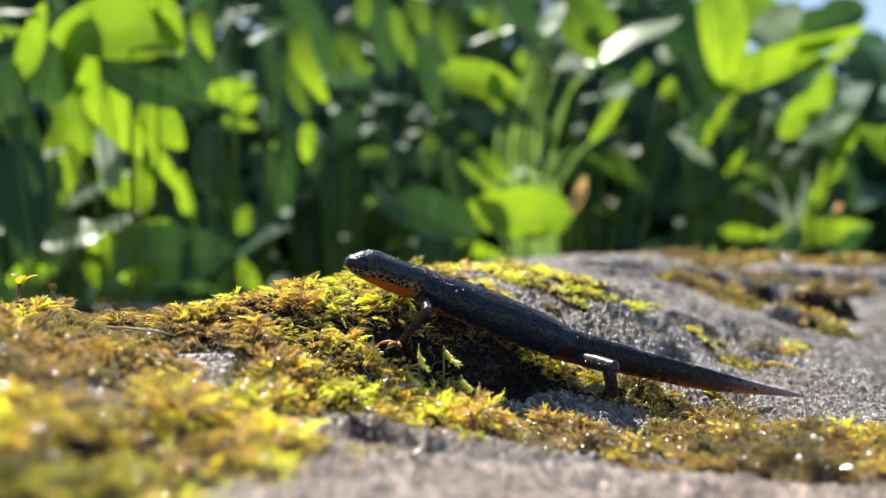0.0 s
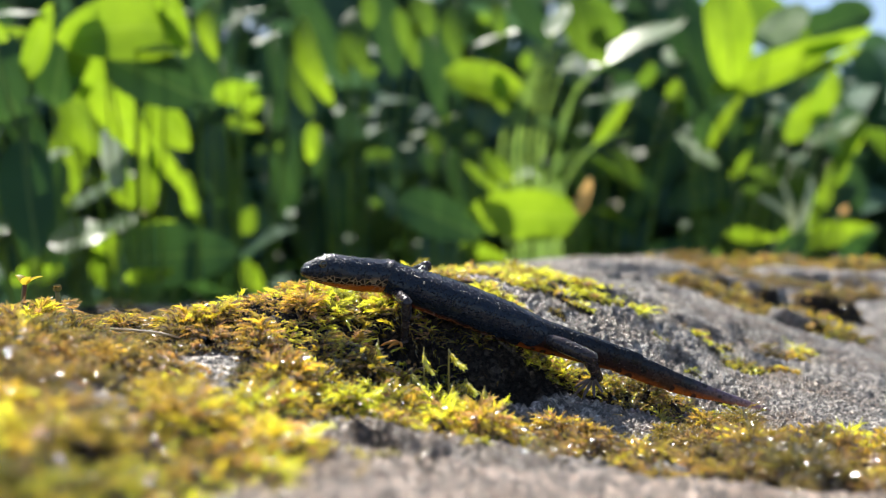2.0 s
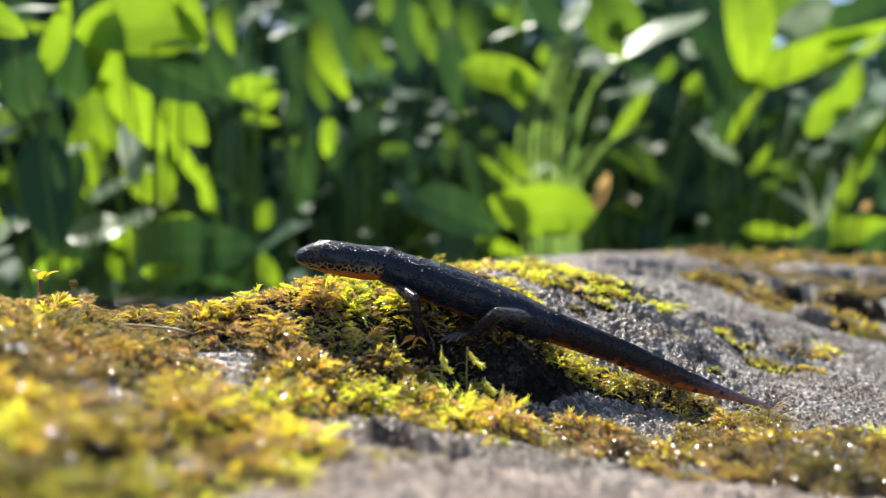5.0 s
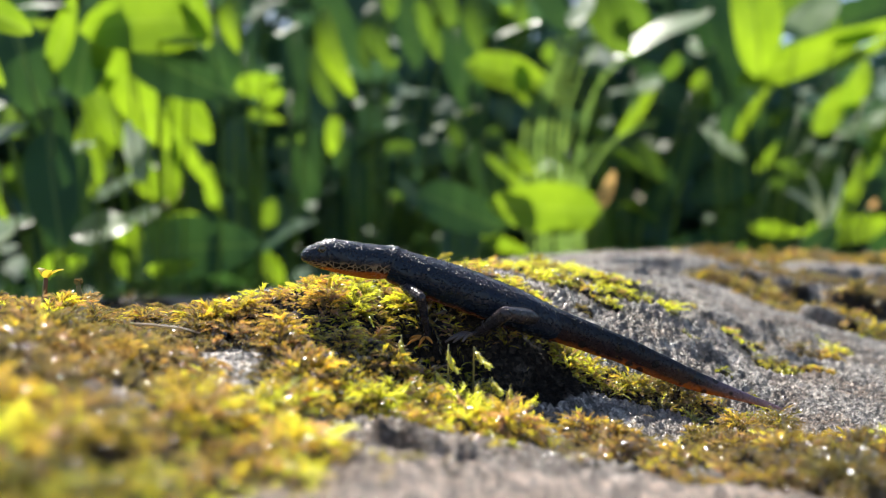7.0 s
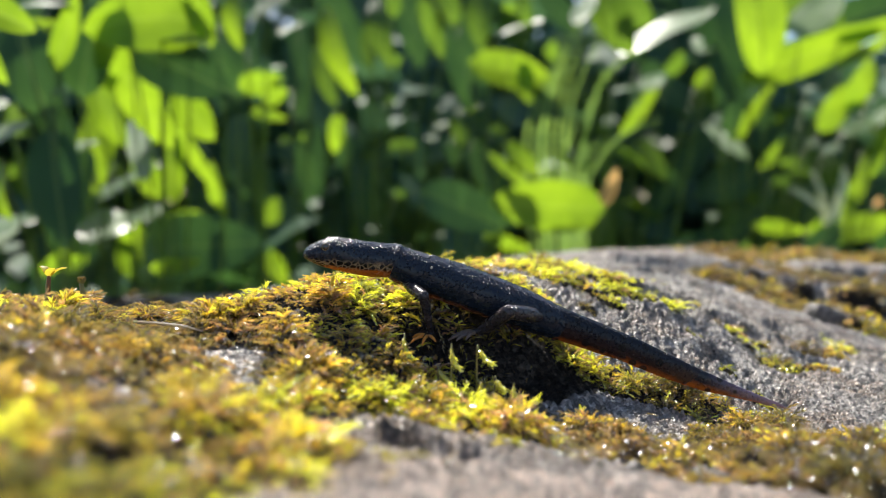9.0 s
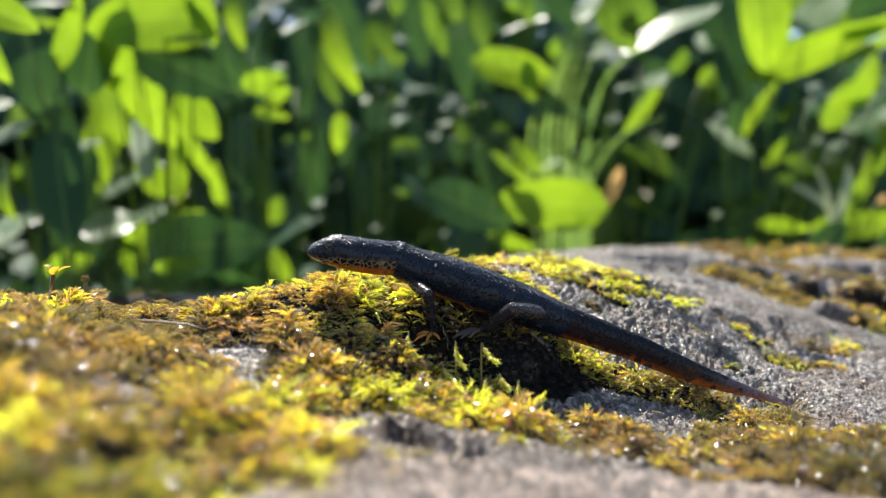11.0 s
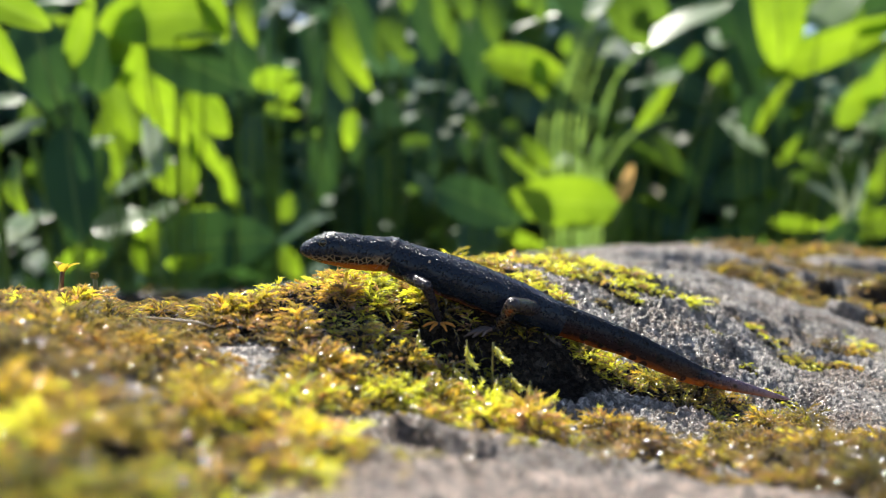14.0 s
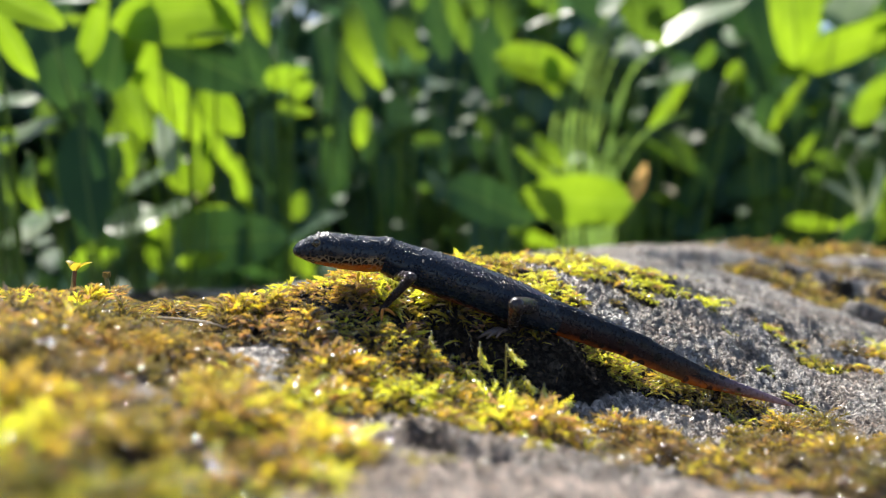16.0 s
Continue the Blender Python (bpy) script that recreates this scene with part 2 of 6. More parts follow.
def smooth(a, b, v):
    t = np.clip((v - a) / (b - a), 0, 1)
    return t * t * (3 - 2 * t)


# ---- the boulder: lie of its top, in millimetres from the lens ----
SWELLS = [
    (-130, -20, 3.6), (-40, -20, 1.5), (50, -20, -5.1), (140, -20, -10.9), (220, -20, -10.3), (-130, 70, 8.3),
    (-40, 70, 6.4), (50, 70, -2.4), (140, 70, -2.8), (220, 70, -7.9), (-130, 160, 6.5), (-40, 160, 9.7),
    (50, 160, 8.7), (140, 160, -17.1), (220, 160, -11.5), (-130, 250, -14.1), (-40, 250, -12.7), (50, 250, 6.6),
    (140, 250, -1.0), (220, 250, -4.3),
]
HUMPS = [
    (-52, 80, 7.0), (-27, 80, 0.1), (-2, 80, -1.8), (23, 80, -0.7), (48, 80, -0.1), (73, 80, 4.1),
    (-52, 104, -6.2), (-27, 104, -4.4), (-2, 104, -4.5), (23, 104, -2.7), (48, 104, -0.9), (73, 104, -3.8),
    (-52, 128, 5.6), (-27, 128, 3.7), (-2, 128, 3.6), (23, 128, -7.9), (48, 128, -5.1), (73, 128, -1.7),
    (-52, 152, -9.9), (-27, 152, -1.6), (-2, 152, 1.1), (23, 152, 6.0), (48, 152, 2.2), (73, 152, -3.1),
]
DENTS = [
    (-25, 118, 4.3), (-7, 111, -4.2), (-20, 107, 2.3), (41, 114, -1.9), (-26, 100, 0.2), (66, 146, -3.5),
    (-38, 127, -2.8), (6, 114, -2.7), (17, 108, -0.1), (-14, 124, 1.2), (2, 104, 3.0), (48, 152, 0.8),
]


def lie(x, y):
    z = -32.85 + 3.49 * x / 100 + 3.32 * y / 100
    for hills, r in ((SWELLS, 58.9), (HUMPS, 21.1), (DENTS, 8.7)):
        for cx, cy, h in hills:
            z = z + h * np.exp(-((x - cx) ** 2 + (y - cy) ** 2) / (2 * r * r))
    return z


# mossy patches: centre, half axes, turn, brownness
NEAR_PATCHES = [
    (-33, 57, 16, 8, 0, 0.1), (-44, 72, 15, 6, 0, 0.85), (-54, 107, 26, 10, 0, 0.85),
    (-44, 86, 15, 5, 8, 0.6), (-62, 96, 16, 4, -10, 0.8), (-24, 98, 8, 4, 0, 0.7), (-58, 104, 62, 34, 0, 0.5),
    (-12, 119, 24, 17, 0, 0.38), (-48, 66, 34, 15, 0, 0.4), (0, 110, 18, 8, -10, 0.4), (20, 131, 8, 3, -5, 0.45), (32, 126, 24, 4.5, -6, 0.34),
    (8, 131, 9, 3, -5, 0.35), (52, 119, 9, 4, 0, 0.1), (-8, 142, 26, 22, 10, 0.2), (-75, 56, 45, 22, 0, 0.25), (-38, 46, 28, 16, 0, 0.1),
    (-20, 92, 26, 14, 0, 0.3), (-32, 78, 24, 14, 0, 0.28), (-100, 165, 62, 42, 0, 0.65),
]
FAR_PATCHES = [
    (8, 168, 34, 18, -12, 0.15), (26, 154, 7, 4, 0, 0.05), (32, 149.5, 6, 2.2, -25, 0.0), (39, 153, 6, 1.9, 12, 0.0), (46, 155, 6, 1.6, 5, 0.0), (29, 145, 3, 1.6, -40, 0.05),
    (36.5, 163, 4, 2, 0, 0.05), (45, 97, 40, 13, 0, 0.55), (62, 82, 40, 8, 0, 0.62), (134, 227, 16, 8, 0, 0.78), (6, 98, 17, 6.5, -18, 0.1),
    (104, 224, 10, 18, 0, 0.75), (94, 209, 13, 6, 0, 0.75), (88, 226, 10, 5, 0, 0.5), (135, 250, 32, 9, 0, 0.8), (114, 207, 24, 11, 0, 0.75), (117, 194, 10, 2.5, 0, 0.4),
    (84, 224, 12, 3, 0, 0.12), (160, 300, 55, 16, 0, 0.5), (-110, 250, 120, 65, 0, 0.7), (-60, 185, 60, 30, 0, 0.6), (72, 151.5, 5, 2.6, 5, 0.12),
]
TUFTS = [
    (61, 160.5, 2.4, 1.1, -35, 0.4), (51.4, 148.4, 1.4, 1, 0, 0.1), (58, 169.5, 2.8, 1.2, -20, 0.15), (71, 193, 2.4, 1.4, -15, 0.12),
    (64, 159.5, 1.6, 1.1, -30, 0.15), (79.4, 166, 1.4, 1.2, 0, 0.2), (55.3, 138.6, 2.6, 1.6, 0, 0.05), (70.5, 158, 2, 1, 0, 0.2),
    (83, 160.4, 7, 1.1, 6, 0.55), (96, 166.8, 6, 1.1, 5, 0.25), (90, 162, 2, 1.6, 0, 0.4), (81, 152, 4, 1.8, 0, 0.2), (93, 174, 2.6, 1.2, 0, 0.1), (67, 156, 1.4, 1, 0, 0.1),
    (43, 129, 4, 1.6, 0, 0.1), (58, 131, 4, 2, -20, 0.1), (0.6, 116.8, 1.5, 1.1, 0, 0.05), (5.3, 117, 1.4, 1.1, 0, 0.05),
    (8.2, 114.5, 1.6, 1.2, 0, 0.1), (11, 114, 1.6, 1.2, 0, 0.1), (-2.2, 114, 2.5, 1.5, 0, 0.3), (18, 106, 3, 2, 0, 0.2),
]
PATCHES = NEAR_PATCHES + FAR_PATCHES + TUFTS


def moss_at(x, y):
    """How thick the moss grows, 0 to 1, and how brown it is."""
    wob = fbm(x / 14, y / 14, 3, 5) * 0.9 + fbm(x / 4, y / 4, 2, 9) * 0.5
    best, brown = np.zeros_like(x), np.zeros_like(x)
    for cx, cy, rx, ry, turn, br in PATCHES:
        c, s = math.cos(radians(turn)), math.sin(radians(turn))
        u, v = ((x - cx) * c + (y - cy) * s) / rx, (-(x - cx) * s + (y - cy) * c) / ry
        m = smooth(1.15, 0.7, np.sqrt(u * u + v * v) + wob)
        brown = np.where(m > best, br, brown)
        best = np.maximum(best, m)
    bare = 1.1 * np.exp(-(((x + 26) / 6) ** 2 + ((y - 92) / 3) ** 2)) + 1.3 * np.exp(-(((x + 31) / 6) ** 2 + ((y - 100) / 4.5) ** 2)) + 0.9 * np.exp(-(((x + 47) / 5) ** 2 + ((y - 91) / 1.6) ** 2)) + 0.9 * np.exp(-(((x + 36) / 5) ** 2 + ((y - 76) / 3) ** 2)) + 1.2 * np.exp(-(((x + 7) / 9) ** 2 + ((y - 86) / 7) ** 2)) + np.exp(-(((x - 12) / 7) ** 2 + ((y - 108) / 3) ** 2)) + np.exp(-(((x + 6) / 11) ** 2 + ((y - 80) / 6) ** 2))
    return best * (1 - np.clip(bare, 0, 1)), brown


def standing(x, y):
    """Single fronds that stand in the black hollow, 0 to 1."""
    best = np.zeros_like(x)
    for cx, cy, r in ((0.6, 116.8, 1.6), (5.3, 117, 1.5), (8.2, 114.5, 1.8), (11, 114, 1.8), (-2.2, 114, 2.4)):
        best = np.maximum(best, smooth(1.2, 0.7, np.hypot(x - cx, y - cy) / r))
    return best


def hollow_shade(x, y):
    """Deep black shade painted into the hollow below the crest, 0 to 1."""
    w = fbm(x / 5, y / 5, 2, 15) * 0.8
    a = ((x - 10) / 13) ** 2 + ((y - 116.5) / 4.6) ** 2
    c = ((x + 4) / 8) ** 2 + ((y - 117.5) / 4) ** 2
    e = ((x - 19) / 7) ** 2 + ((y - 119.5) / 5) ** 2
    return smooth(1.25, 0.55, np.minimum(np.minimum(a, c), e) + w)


def bed(x, y):
    """How far the stone lies lower where moss has settled on it, 0 to 1."""
    best = np.zeros_like(x)
    for cx, cy, rx, ry, turn, _ in PATCHES:
        c, s = math.cos(radians(turn)), math.sin(radians(turn))
        u, v = ((x - cx) * c + (y - cy) * s) / (rx + 3), (-(x - cx) * s + (y - cy) * c) / (ry + 3)
        best = np.maximum(best, smooth(1.25, 0.6, np.sqrt(u * u + v * v)))
    return best


# broken edges that face the lens: middle, half width, height, how far the top slopes back
STEPS = [
    (112, 217, 5, 6.5, 12), (134, 222, 10, 6.0, 20), (108, 194, 8, 4.5, 12), (78, 238, 24, 3.2, 45),
    (120, 240, 18, 3.0, 20), (160, 262, 26, 3.5, 30), (150, 200, 14, 3.0, 16), (60, 205, 8, 2.0, 14),
]


def hollow(x, y):
    """Broken ledges on the far side of the top."""
    z = 0.0
    for cx, cy, half, high, back in STEPS:
        face = cy + fbm(x / 5, x * 0 + cx, 3, 77) * 6
        side = smooth(half * 1.25, half * 0.75, np.abs(x - cx))
        z = z + side * (smooth(face - 0.8, face + 1.0 + 0.05 * back, y) * smooth(face + back, face + 2, y) * high - 1.5 * np.exp(-((y - face + 2.5) / 2.2) ** 2))
    return z


def rock_height(x, y):
    m = bed(x, y)
    plate = smooth(-9.5, -7.5, x) * smooth(9, -5, x)
    edge = 79.0 + fbm(x / 6, x * 0, 2, 50) * 5 + np.abs(x - 3) * 0.25
    ledge = plate * (smooth(edge - 0.3, edge + 0.4, y) * smooth(96, 80, y) * 3.2 - np.exp(-((y - edge + 1.5) / 1.2) ** 2) * 1.3)
    z = lie(x, y) + ledge + hollow(x, y) - 2.2 * m + fbm(x / 22, y / 22, 4, 20) * 2.2 + fbm(x / 4.5, y / 4.5, 3, 30) * 1.9 * (1 - 0.6 * m) + 1.7 * np.maximum(0, 0.65 - grains(x / 1.3, y / 1.3, 35)) + fbm(x / 1.1, y / 1.1, 1, 36) * 0.6
    brow = 117.6 + fbm(x / 5, x * 0 + 3, 2, 83) * 3 + 0.012 * (x - 5) ** 2
    z = z + (4.3 + 3.0 * smooth(120, 127, y)) * smooth(-9, -3, x) * smooth(29, 8, x) * smooth(brow - 1.2, brow + 1.6, y) * smooth(139, 127, y)
    z = z - 2.9 * np.exp(-(((x - 61) / 7.5) ** 2 + ((y - 126) / 4.5) ** 2))
    z = z + 5.2 * np.exp(-(((x + 10.5) / 5.5) ** 2 + ((y - 108.5) / 4.5) ** 2))
    r = ((x - 20) / 262) ** 4 + ((y - 100) / 222) ** 4 + fbm(x / 60, y / 60, 3, 40) * 0.25
    return z - 215 * smooth(0.95, 1.75, r)


def boulder():
    xs = np.r_[np.arange(-300, -112, 6), np.arange(-112, -12, 1.5), np.arange(-12, 100, 0.38), np.arange(100, 172, 0.9), np.arange(172, 345, 6)]
    ys = np.r_[np.arange(-140, 46, 4), np.arange(46, 92, 0.7), np.arange(92, 165, 0.4), np.arange(165, 250, 0.9), np.arange(250, 290, 1.6), np.arange(290, 360, 3)]
    x, y = np.meshgrid(xs, ys)
    z = rock_height(x, y)
    v = np.c_[x.ravel() * MM, y.ravel() * MM, z.ravel() * MM + LIFT]
    w, h = len(xs), len(ys)
    i = (np.arange(h - 1)[:, None] * w + np.arange(w - 1)[None]).ravel()
    # Tint masks the dark stone under moss, and as painted shade below the newt.
    ob = big_mesh("boulder", v, np.c_[i, i + 1, i + 1 + w, i + w], ROCK, np.repeat(np.maximum(np.maximum(moss_at(x.ravel(), y.ravel())[0], hollow_shade(x.ravel(), y.ravel())), smooth(1.1, 0.7, ((x.ravel() - 4) / 18) ** 2 + ((y.ravel() - 118) / 7) ** 2))[:, None], 3, 1))
    return tagged(ob, "grey-brown weathered sandstone boulder partly covered in moss", "rock", kind="structure")


boulder()


# soil that reaches the horizon
def soil():
    bm = bmesh.new()
    bmesh.ops.create_grid(bm, x_segments=60, y_segments=60, size=1)
    for v in bm.verts:
        k = max(abs(v.co.x), abs(v.co.y))
        s = 3 + 600 * k ** 6
        v.co = Vector((v.co.x * s, v.co.y * s + 0.5, noise.noise((v.co.x * 9, v.co.y * 9, 0)) * 0.02))
    me = bpy.data.meshes.new("ground")
    bm.to_mesh(me)
    bm.free()
    me.materials.append(SOIL)
    tagged(new("ground", me), "dark bare soil between the plants", "ground", kind="structure")


soil()


# ---- moss ----
def moss_shoot(rng, leaves, long, wide, bend):
    """One feathery shoot along +z, in millimetres: a stem and small pointed leaves all round."""
    v, f = [], []

    def spine(t):
        return np.array([bend * t * t * long, 0.0, long * t * (1 - 0.3 * abs(bend) * t)])

    k = 4
    for i in range(k):
        t = i / (k - 1)
        p = spine(t)
        r = 0.1 * (1 - 0.7 * t)
        for a in range(3):
            v.append(p + [r * math.cos(a * 2.1), r * math.sin(a * 2.1), 0])
    for i in range(k - 1):
        for a in range(3):
            b = (a + 1) % 3
            f.append((i * 3 + a, i * 3 + b, i * 3 + 3 + b))
            f.append((i * 3 + a, i * 3 + 3 + b, i * 3 + 3 + a))
    for j in range(leaves):
        t = 0.15 + 0.85 * j / (leaves - 1)
        p = spine(min(t, 1.0))
        d = spine(min(t + 0.05, 1.05)) - spine(min(t, 1.0) - 0.05)
        d /= np.linalg.norm(d)
        ang = j * 2.4 + rng.uniform(-0.3, 0.3)
        side = np.array([math.cos(ang), math.sin(ang), 0.0])
        side -= d * (side @ d)
        side /= np.linalg.norm(side)
        open_ = (0.9 - 0.4 * t) + rng.uniform(-0.2, 0.2)
        way = d * math.cos(open_) + side * math.sin(open_)
        ln = wide * (0.6 + 0.5 * math.sin(t * 2.5)) * rng.uniform(0.75, 1.25)
        across = np.cross(d, side)
        up = np.cross(way, across)
        w = ln * rng.uniform(0.19, 0.28)
        n = len(v)
        v.append(p)
        v.append(p + way * ln * 0.45 + across * w + up * w * 0.5)
        v.append(p + way * ln * 0.45 - across * w + up * w * 0.5)
        v.append(p + way * ln * 1.05 + d * ln * 0.45 - up * ln * 0.2)
        f.append((n, n + 1, n + 3))
        f.append((n, n + 3, n + 2))
    return np.array(v), np.array(f)


def moss_colour(brown, rng, n):
    """Shades from lime through gold to rust."""
    stops = np.array([(0.54, 0.55, 0.05), (0.60, 0.48, 0.05), (0.52, 0.31, 0.05), (0.34, 0.145, 0.105), (0.24, 0.11, 0.12)])
    u = np.clip(brown + rng.normal(0, 0.12, n), 0, 0.999)
    pos = np.array([0.0, 0.2, 0.45, 0.7, 1.0])
    mix = np.stack([np.interp(u, pos, stops[:, c]) for c in range(3)], 1)
    dead = (rng.uniform(0, 1, n) < 0.16 + 0.32 * brown)[:, None]
    return np.where(dead, np.array([[0.30, 0.15, 0.13]]), mix) * rng.uniform(0.35, 1.4, (n, 1))


def moss_patch(name, x0, x1, y0, y1, count, size, seed, label, leaves=26, cushion=5.0, blade=(0.6, 0.9), loose=0.7, lighten=1.0):
    """Shoots in small cushions, spreading outwards from each cushion's middle."""
    rng = np.random.default_rng(seed)
    shapes = [moss_shoot(rng, leaves, rng.uniform(2.4, 3.9), rng.uniform(*blade), rng.uniform(0.3, 1.2)) for _ in range(8)]
    x, y = rng.uniform(x0, x1, count), rng.uniform(y0, y1, count)
    m, brown = moss_at(x, y)
    gx, gy = np.floor(x / cushion), np.floor(y / cushion)
    cx, cy = (gx + 0.25 + 0.5 * lattice(gx, gy, 3)) * cushion, (gy + 0.25 + 0.5 * lattice(gx, gy, 4)) * cushion
    far = np.hypot(x - cx, y - cy) / (cushion * 0.6)
    keep = rng.uniform(0, 1, count) < m * np.clip(1.35 - 0.95 * far, 0.12, 1) * (1.2 - loose + loose * lattice(gx, gy, 8))
    # Fewer shoots grow where the hollow's shade is painted.
    keep &= rng.uniform(0, 1, count) > 0.78 * hollow_shade(x, y) * (1 - standing(x, y))
    keep &= (np.abs(x) < 0.7 * y + 8) | (rng.uniform(0, 1, count) < 0.08)
    x, y, m, brown, cx, cy, far, gx, gy = (q[keep] for q in (x, y, m, brown, cx, cy, far, gx, gy))
    brown = brown + fbm(x / 16, y / 16, 3, 61) * 1.0 + (lattice(gx, gy, 6) - 0.5) * 0.5
    dome = cushion * 0.34 * (0.15 + lattice(gx, gy, 7)) * np.clip(1 - 0.8 * far ** 2, 0, 1) * m
    z = rock_height(x, y) - 0.4 + dome
    n = len(x)
    sc = size * rng.uniform(0.6, 1.1, n) * (0.5 + 0.5 * m) * (1.1 - 0.3 * far) * (0.45 + 0.95 * lattice(gx, gy, 7) ** 1.5)
    yaw = np.arctan2(y - cy, x - cx) + rng.normal(0, 0.8, n)
    lean = np.clip(0.2 + 0.75 * far + rng.normal(0, 0.3, n), 0, 1.45)
    spin = rng.normal(0, 0.7, n)
    # The least brown shoots are lightened by the patch's own factor.
    tint = (1 + (lighten - 1) * (1 - np.clip(brown * 1.05, 0, 1)))[:, None] * moss_colour(brown, rng, n) * (0.38 + 0.85 * lattice(gx, gy, 12) + 0.5 * fbm(x / 9, y / 9, 2, 91))[:, None] * (1.1 - 0.42 * np.clip(brown, 0, 1))[:, None]
    vs, fs, ts, off = [], [], [], 0
    for k, (v, f) in enumerate(shapes):
        pick = np.arange(n) % len(shapes) == k
        c = int(pick.sum())
        if not c:
            continue
        cs_, sn = np.cos(spin[pick])[:, None], np.sin(spin[pick])[:, None]
        s_ = sc[pick][:, None]
        px, py, pz = v[:, 0] * s_, v[:, 1] * s_, v[:, 2] * s_
        px, py = px * cs_ - py * sn, px * sn + py * cs_
        cl, sl = np.cos(lean[pick])[:, None], np.sin(lean[pick])[:, None]
        px, pz = px * cl + pz * sl, pz * cl - px * sl
        cy_, sy = np.cos(yaw[pick])[:, None], np.sin(yaw[pick])[:, None]
        px, py = px * cy_ - py * sy, px * sy + py * cy_
        w = np.stack([px + x[pick][:, None], py + y[pick][:, None], pz + z[pick][:, None]], -1)
        vs.append(w.reshape(-1, 3))
        fs.append((f[None] + (off + np.arange(c) * len(v))[:, None, None]).reshape(-1, 3))
        # Shoots darken towards the base: shade inside the cushion put into the tint.
        base_shade = np.interp(np.arange(len(v)) / len(v), [0, 0.35, 1], [0.25, 0.7, 1.3])
        shade = tint[pick][:, None, :] * base_shade[None, :, None]
        # Leaf tips painted pale: hyaline ends that also stand in for glints.
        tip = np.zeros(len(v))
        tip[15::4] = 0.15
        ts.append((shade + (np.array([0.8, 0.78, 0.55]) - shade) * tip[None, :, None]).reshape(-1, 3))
        off += c * len(v)
    v = np.concatenate(vs) * MM
    v[:, 2] += LIFT
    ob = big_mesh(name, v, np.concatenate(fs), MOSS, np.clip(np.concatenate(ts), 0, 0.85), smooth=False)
    return tagged(ob, label, "moss", kind="stuff")


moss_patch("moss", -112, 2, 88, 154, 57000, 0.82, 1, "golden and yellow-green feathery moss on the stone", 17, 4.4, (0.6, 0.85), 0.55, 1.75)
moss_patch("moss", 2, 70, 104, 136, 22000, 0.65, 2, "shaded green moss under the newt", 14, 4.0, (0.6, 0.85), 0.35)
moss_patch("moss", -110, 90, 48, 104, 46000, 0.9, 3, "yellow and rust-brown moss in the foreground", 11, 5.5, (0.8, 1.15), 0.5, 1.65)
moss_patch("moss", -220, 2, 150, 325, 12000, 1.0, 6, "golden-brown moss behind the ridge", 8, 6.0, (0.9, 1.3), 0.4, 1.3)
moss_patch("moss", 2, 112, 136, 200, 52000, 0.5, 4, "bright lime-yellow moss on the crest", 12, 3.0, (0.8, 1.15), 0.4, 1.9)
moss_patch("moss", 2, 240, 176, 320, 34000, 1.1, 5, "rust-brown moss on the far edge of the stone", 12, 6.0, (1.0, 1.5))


# ---- small things on the boulder ----
def leaf_shape(length, width, curl, fold, seed, rows=10, cols=3):
    """A broad pointed leaf along +y from its base, in metres, with a midrib fold and a wavy edge."""
    rng = random.Random(seed)
    bm = bmesh.new()
    ph = rng.uniform(0, 6)
    grid = []
    for i in range(rows + 1):
        t = i / rows
        w = width * 0.5 * (t ** 0.5 * (1 - t) ** 0.7 / 0.452 if 0 < t < 1 else 0.0) + 0.0004
        line = []
        for j in range(-cols, cols + 1):
            u = j / cols
            z = abs(u) * w * fold + curl * length * (t - 0.5) ** 2 * -1.2 + math.sin(t * 9 + ph + u) * width * 0.03 * abs(u)
            line.append(bm.verts.new((u * w, t * length, z)))
        grid.append(line)
    for i in range(rows):
        for j in range(2 * cols):
            bm.faces.new((grid[i][j], grid[i][j + 1], grid[i + 1][j + 1], grid[i + 1][j]))
    return bm


def tube(points, radii, sides=6):
    bm = bmesh.new()
    rings = []
    for i, p in enumerate(points):
        p = Vector(p)
        d = (Vector(points[min(i + 1, len(points) - 1)]) - Vector(points[max(i - 1, 0)])).normalized()
        a = d.cross(Vector((0.3, 1, 0.2))).normalized()
        b = d.cross(a)
        rings.append([bm.verts.new(p + (a * math.cos(k * 2 * math.pi / sides) + b * math.sin(k * 2 * math.pi / sides)) * radii[i]) for k in range(sides)])
    for r, q in zip(rings, rings[1:]):
        for k in range(sides):
            bm.faces.new((r[k], r[(k + 1) % sides], q[(k + 1) % sides], q[k]))
    bm.faces.new(rings[0][::-1])
    bm.faces.new(rings[-1])
    return bm


SPROUT_LEAF = leaf_material("sprout_leaf", (0.45, 0.36, 0.03), (0.6, 0.5, 0.05), 0.5, 0.35, (0.8, 0.6, 0.03))
SPROUT_STEM = leaf_material("sprout_stem", (0.16, 0.07, 0.03), (0.22, 0.1, 0.04), 0.2, 0.45, (0.3, 0.1, 0.04))
STRAW = leaf_material("dry_straw", (0.42, 0.33, 0.22), (0.55, 0.45, 0.32), 0.2, 0.5, (0.5, 0.4, 0.25))

def ground_at(x, y):
    """A place on the stone, in metres."""
    return Vector((x * MM, y * MM, float(rock_height(np.array([float(x)]), np.array([float(y)]))[0]) * MM + LIFT))


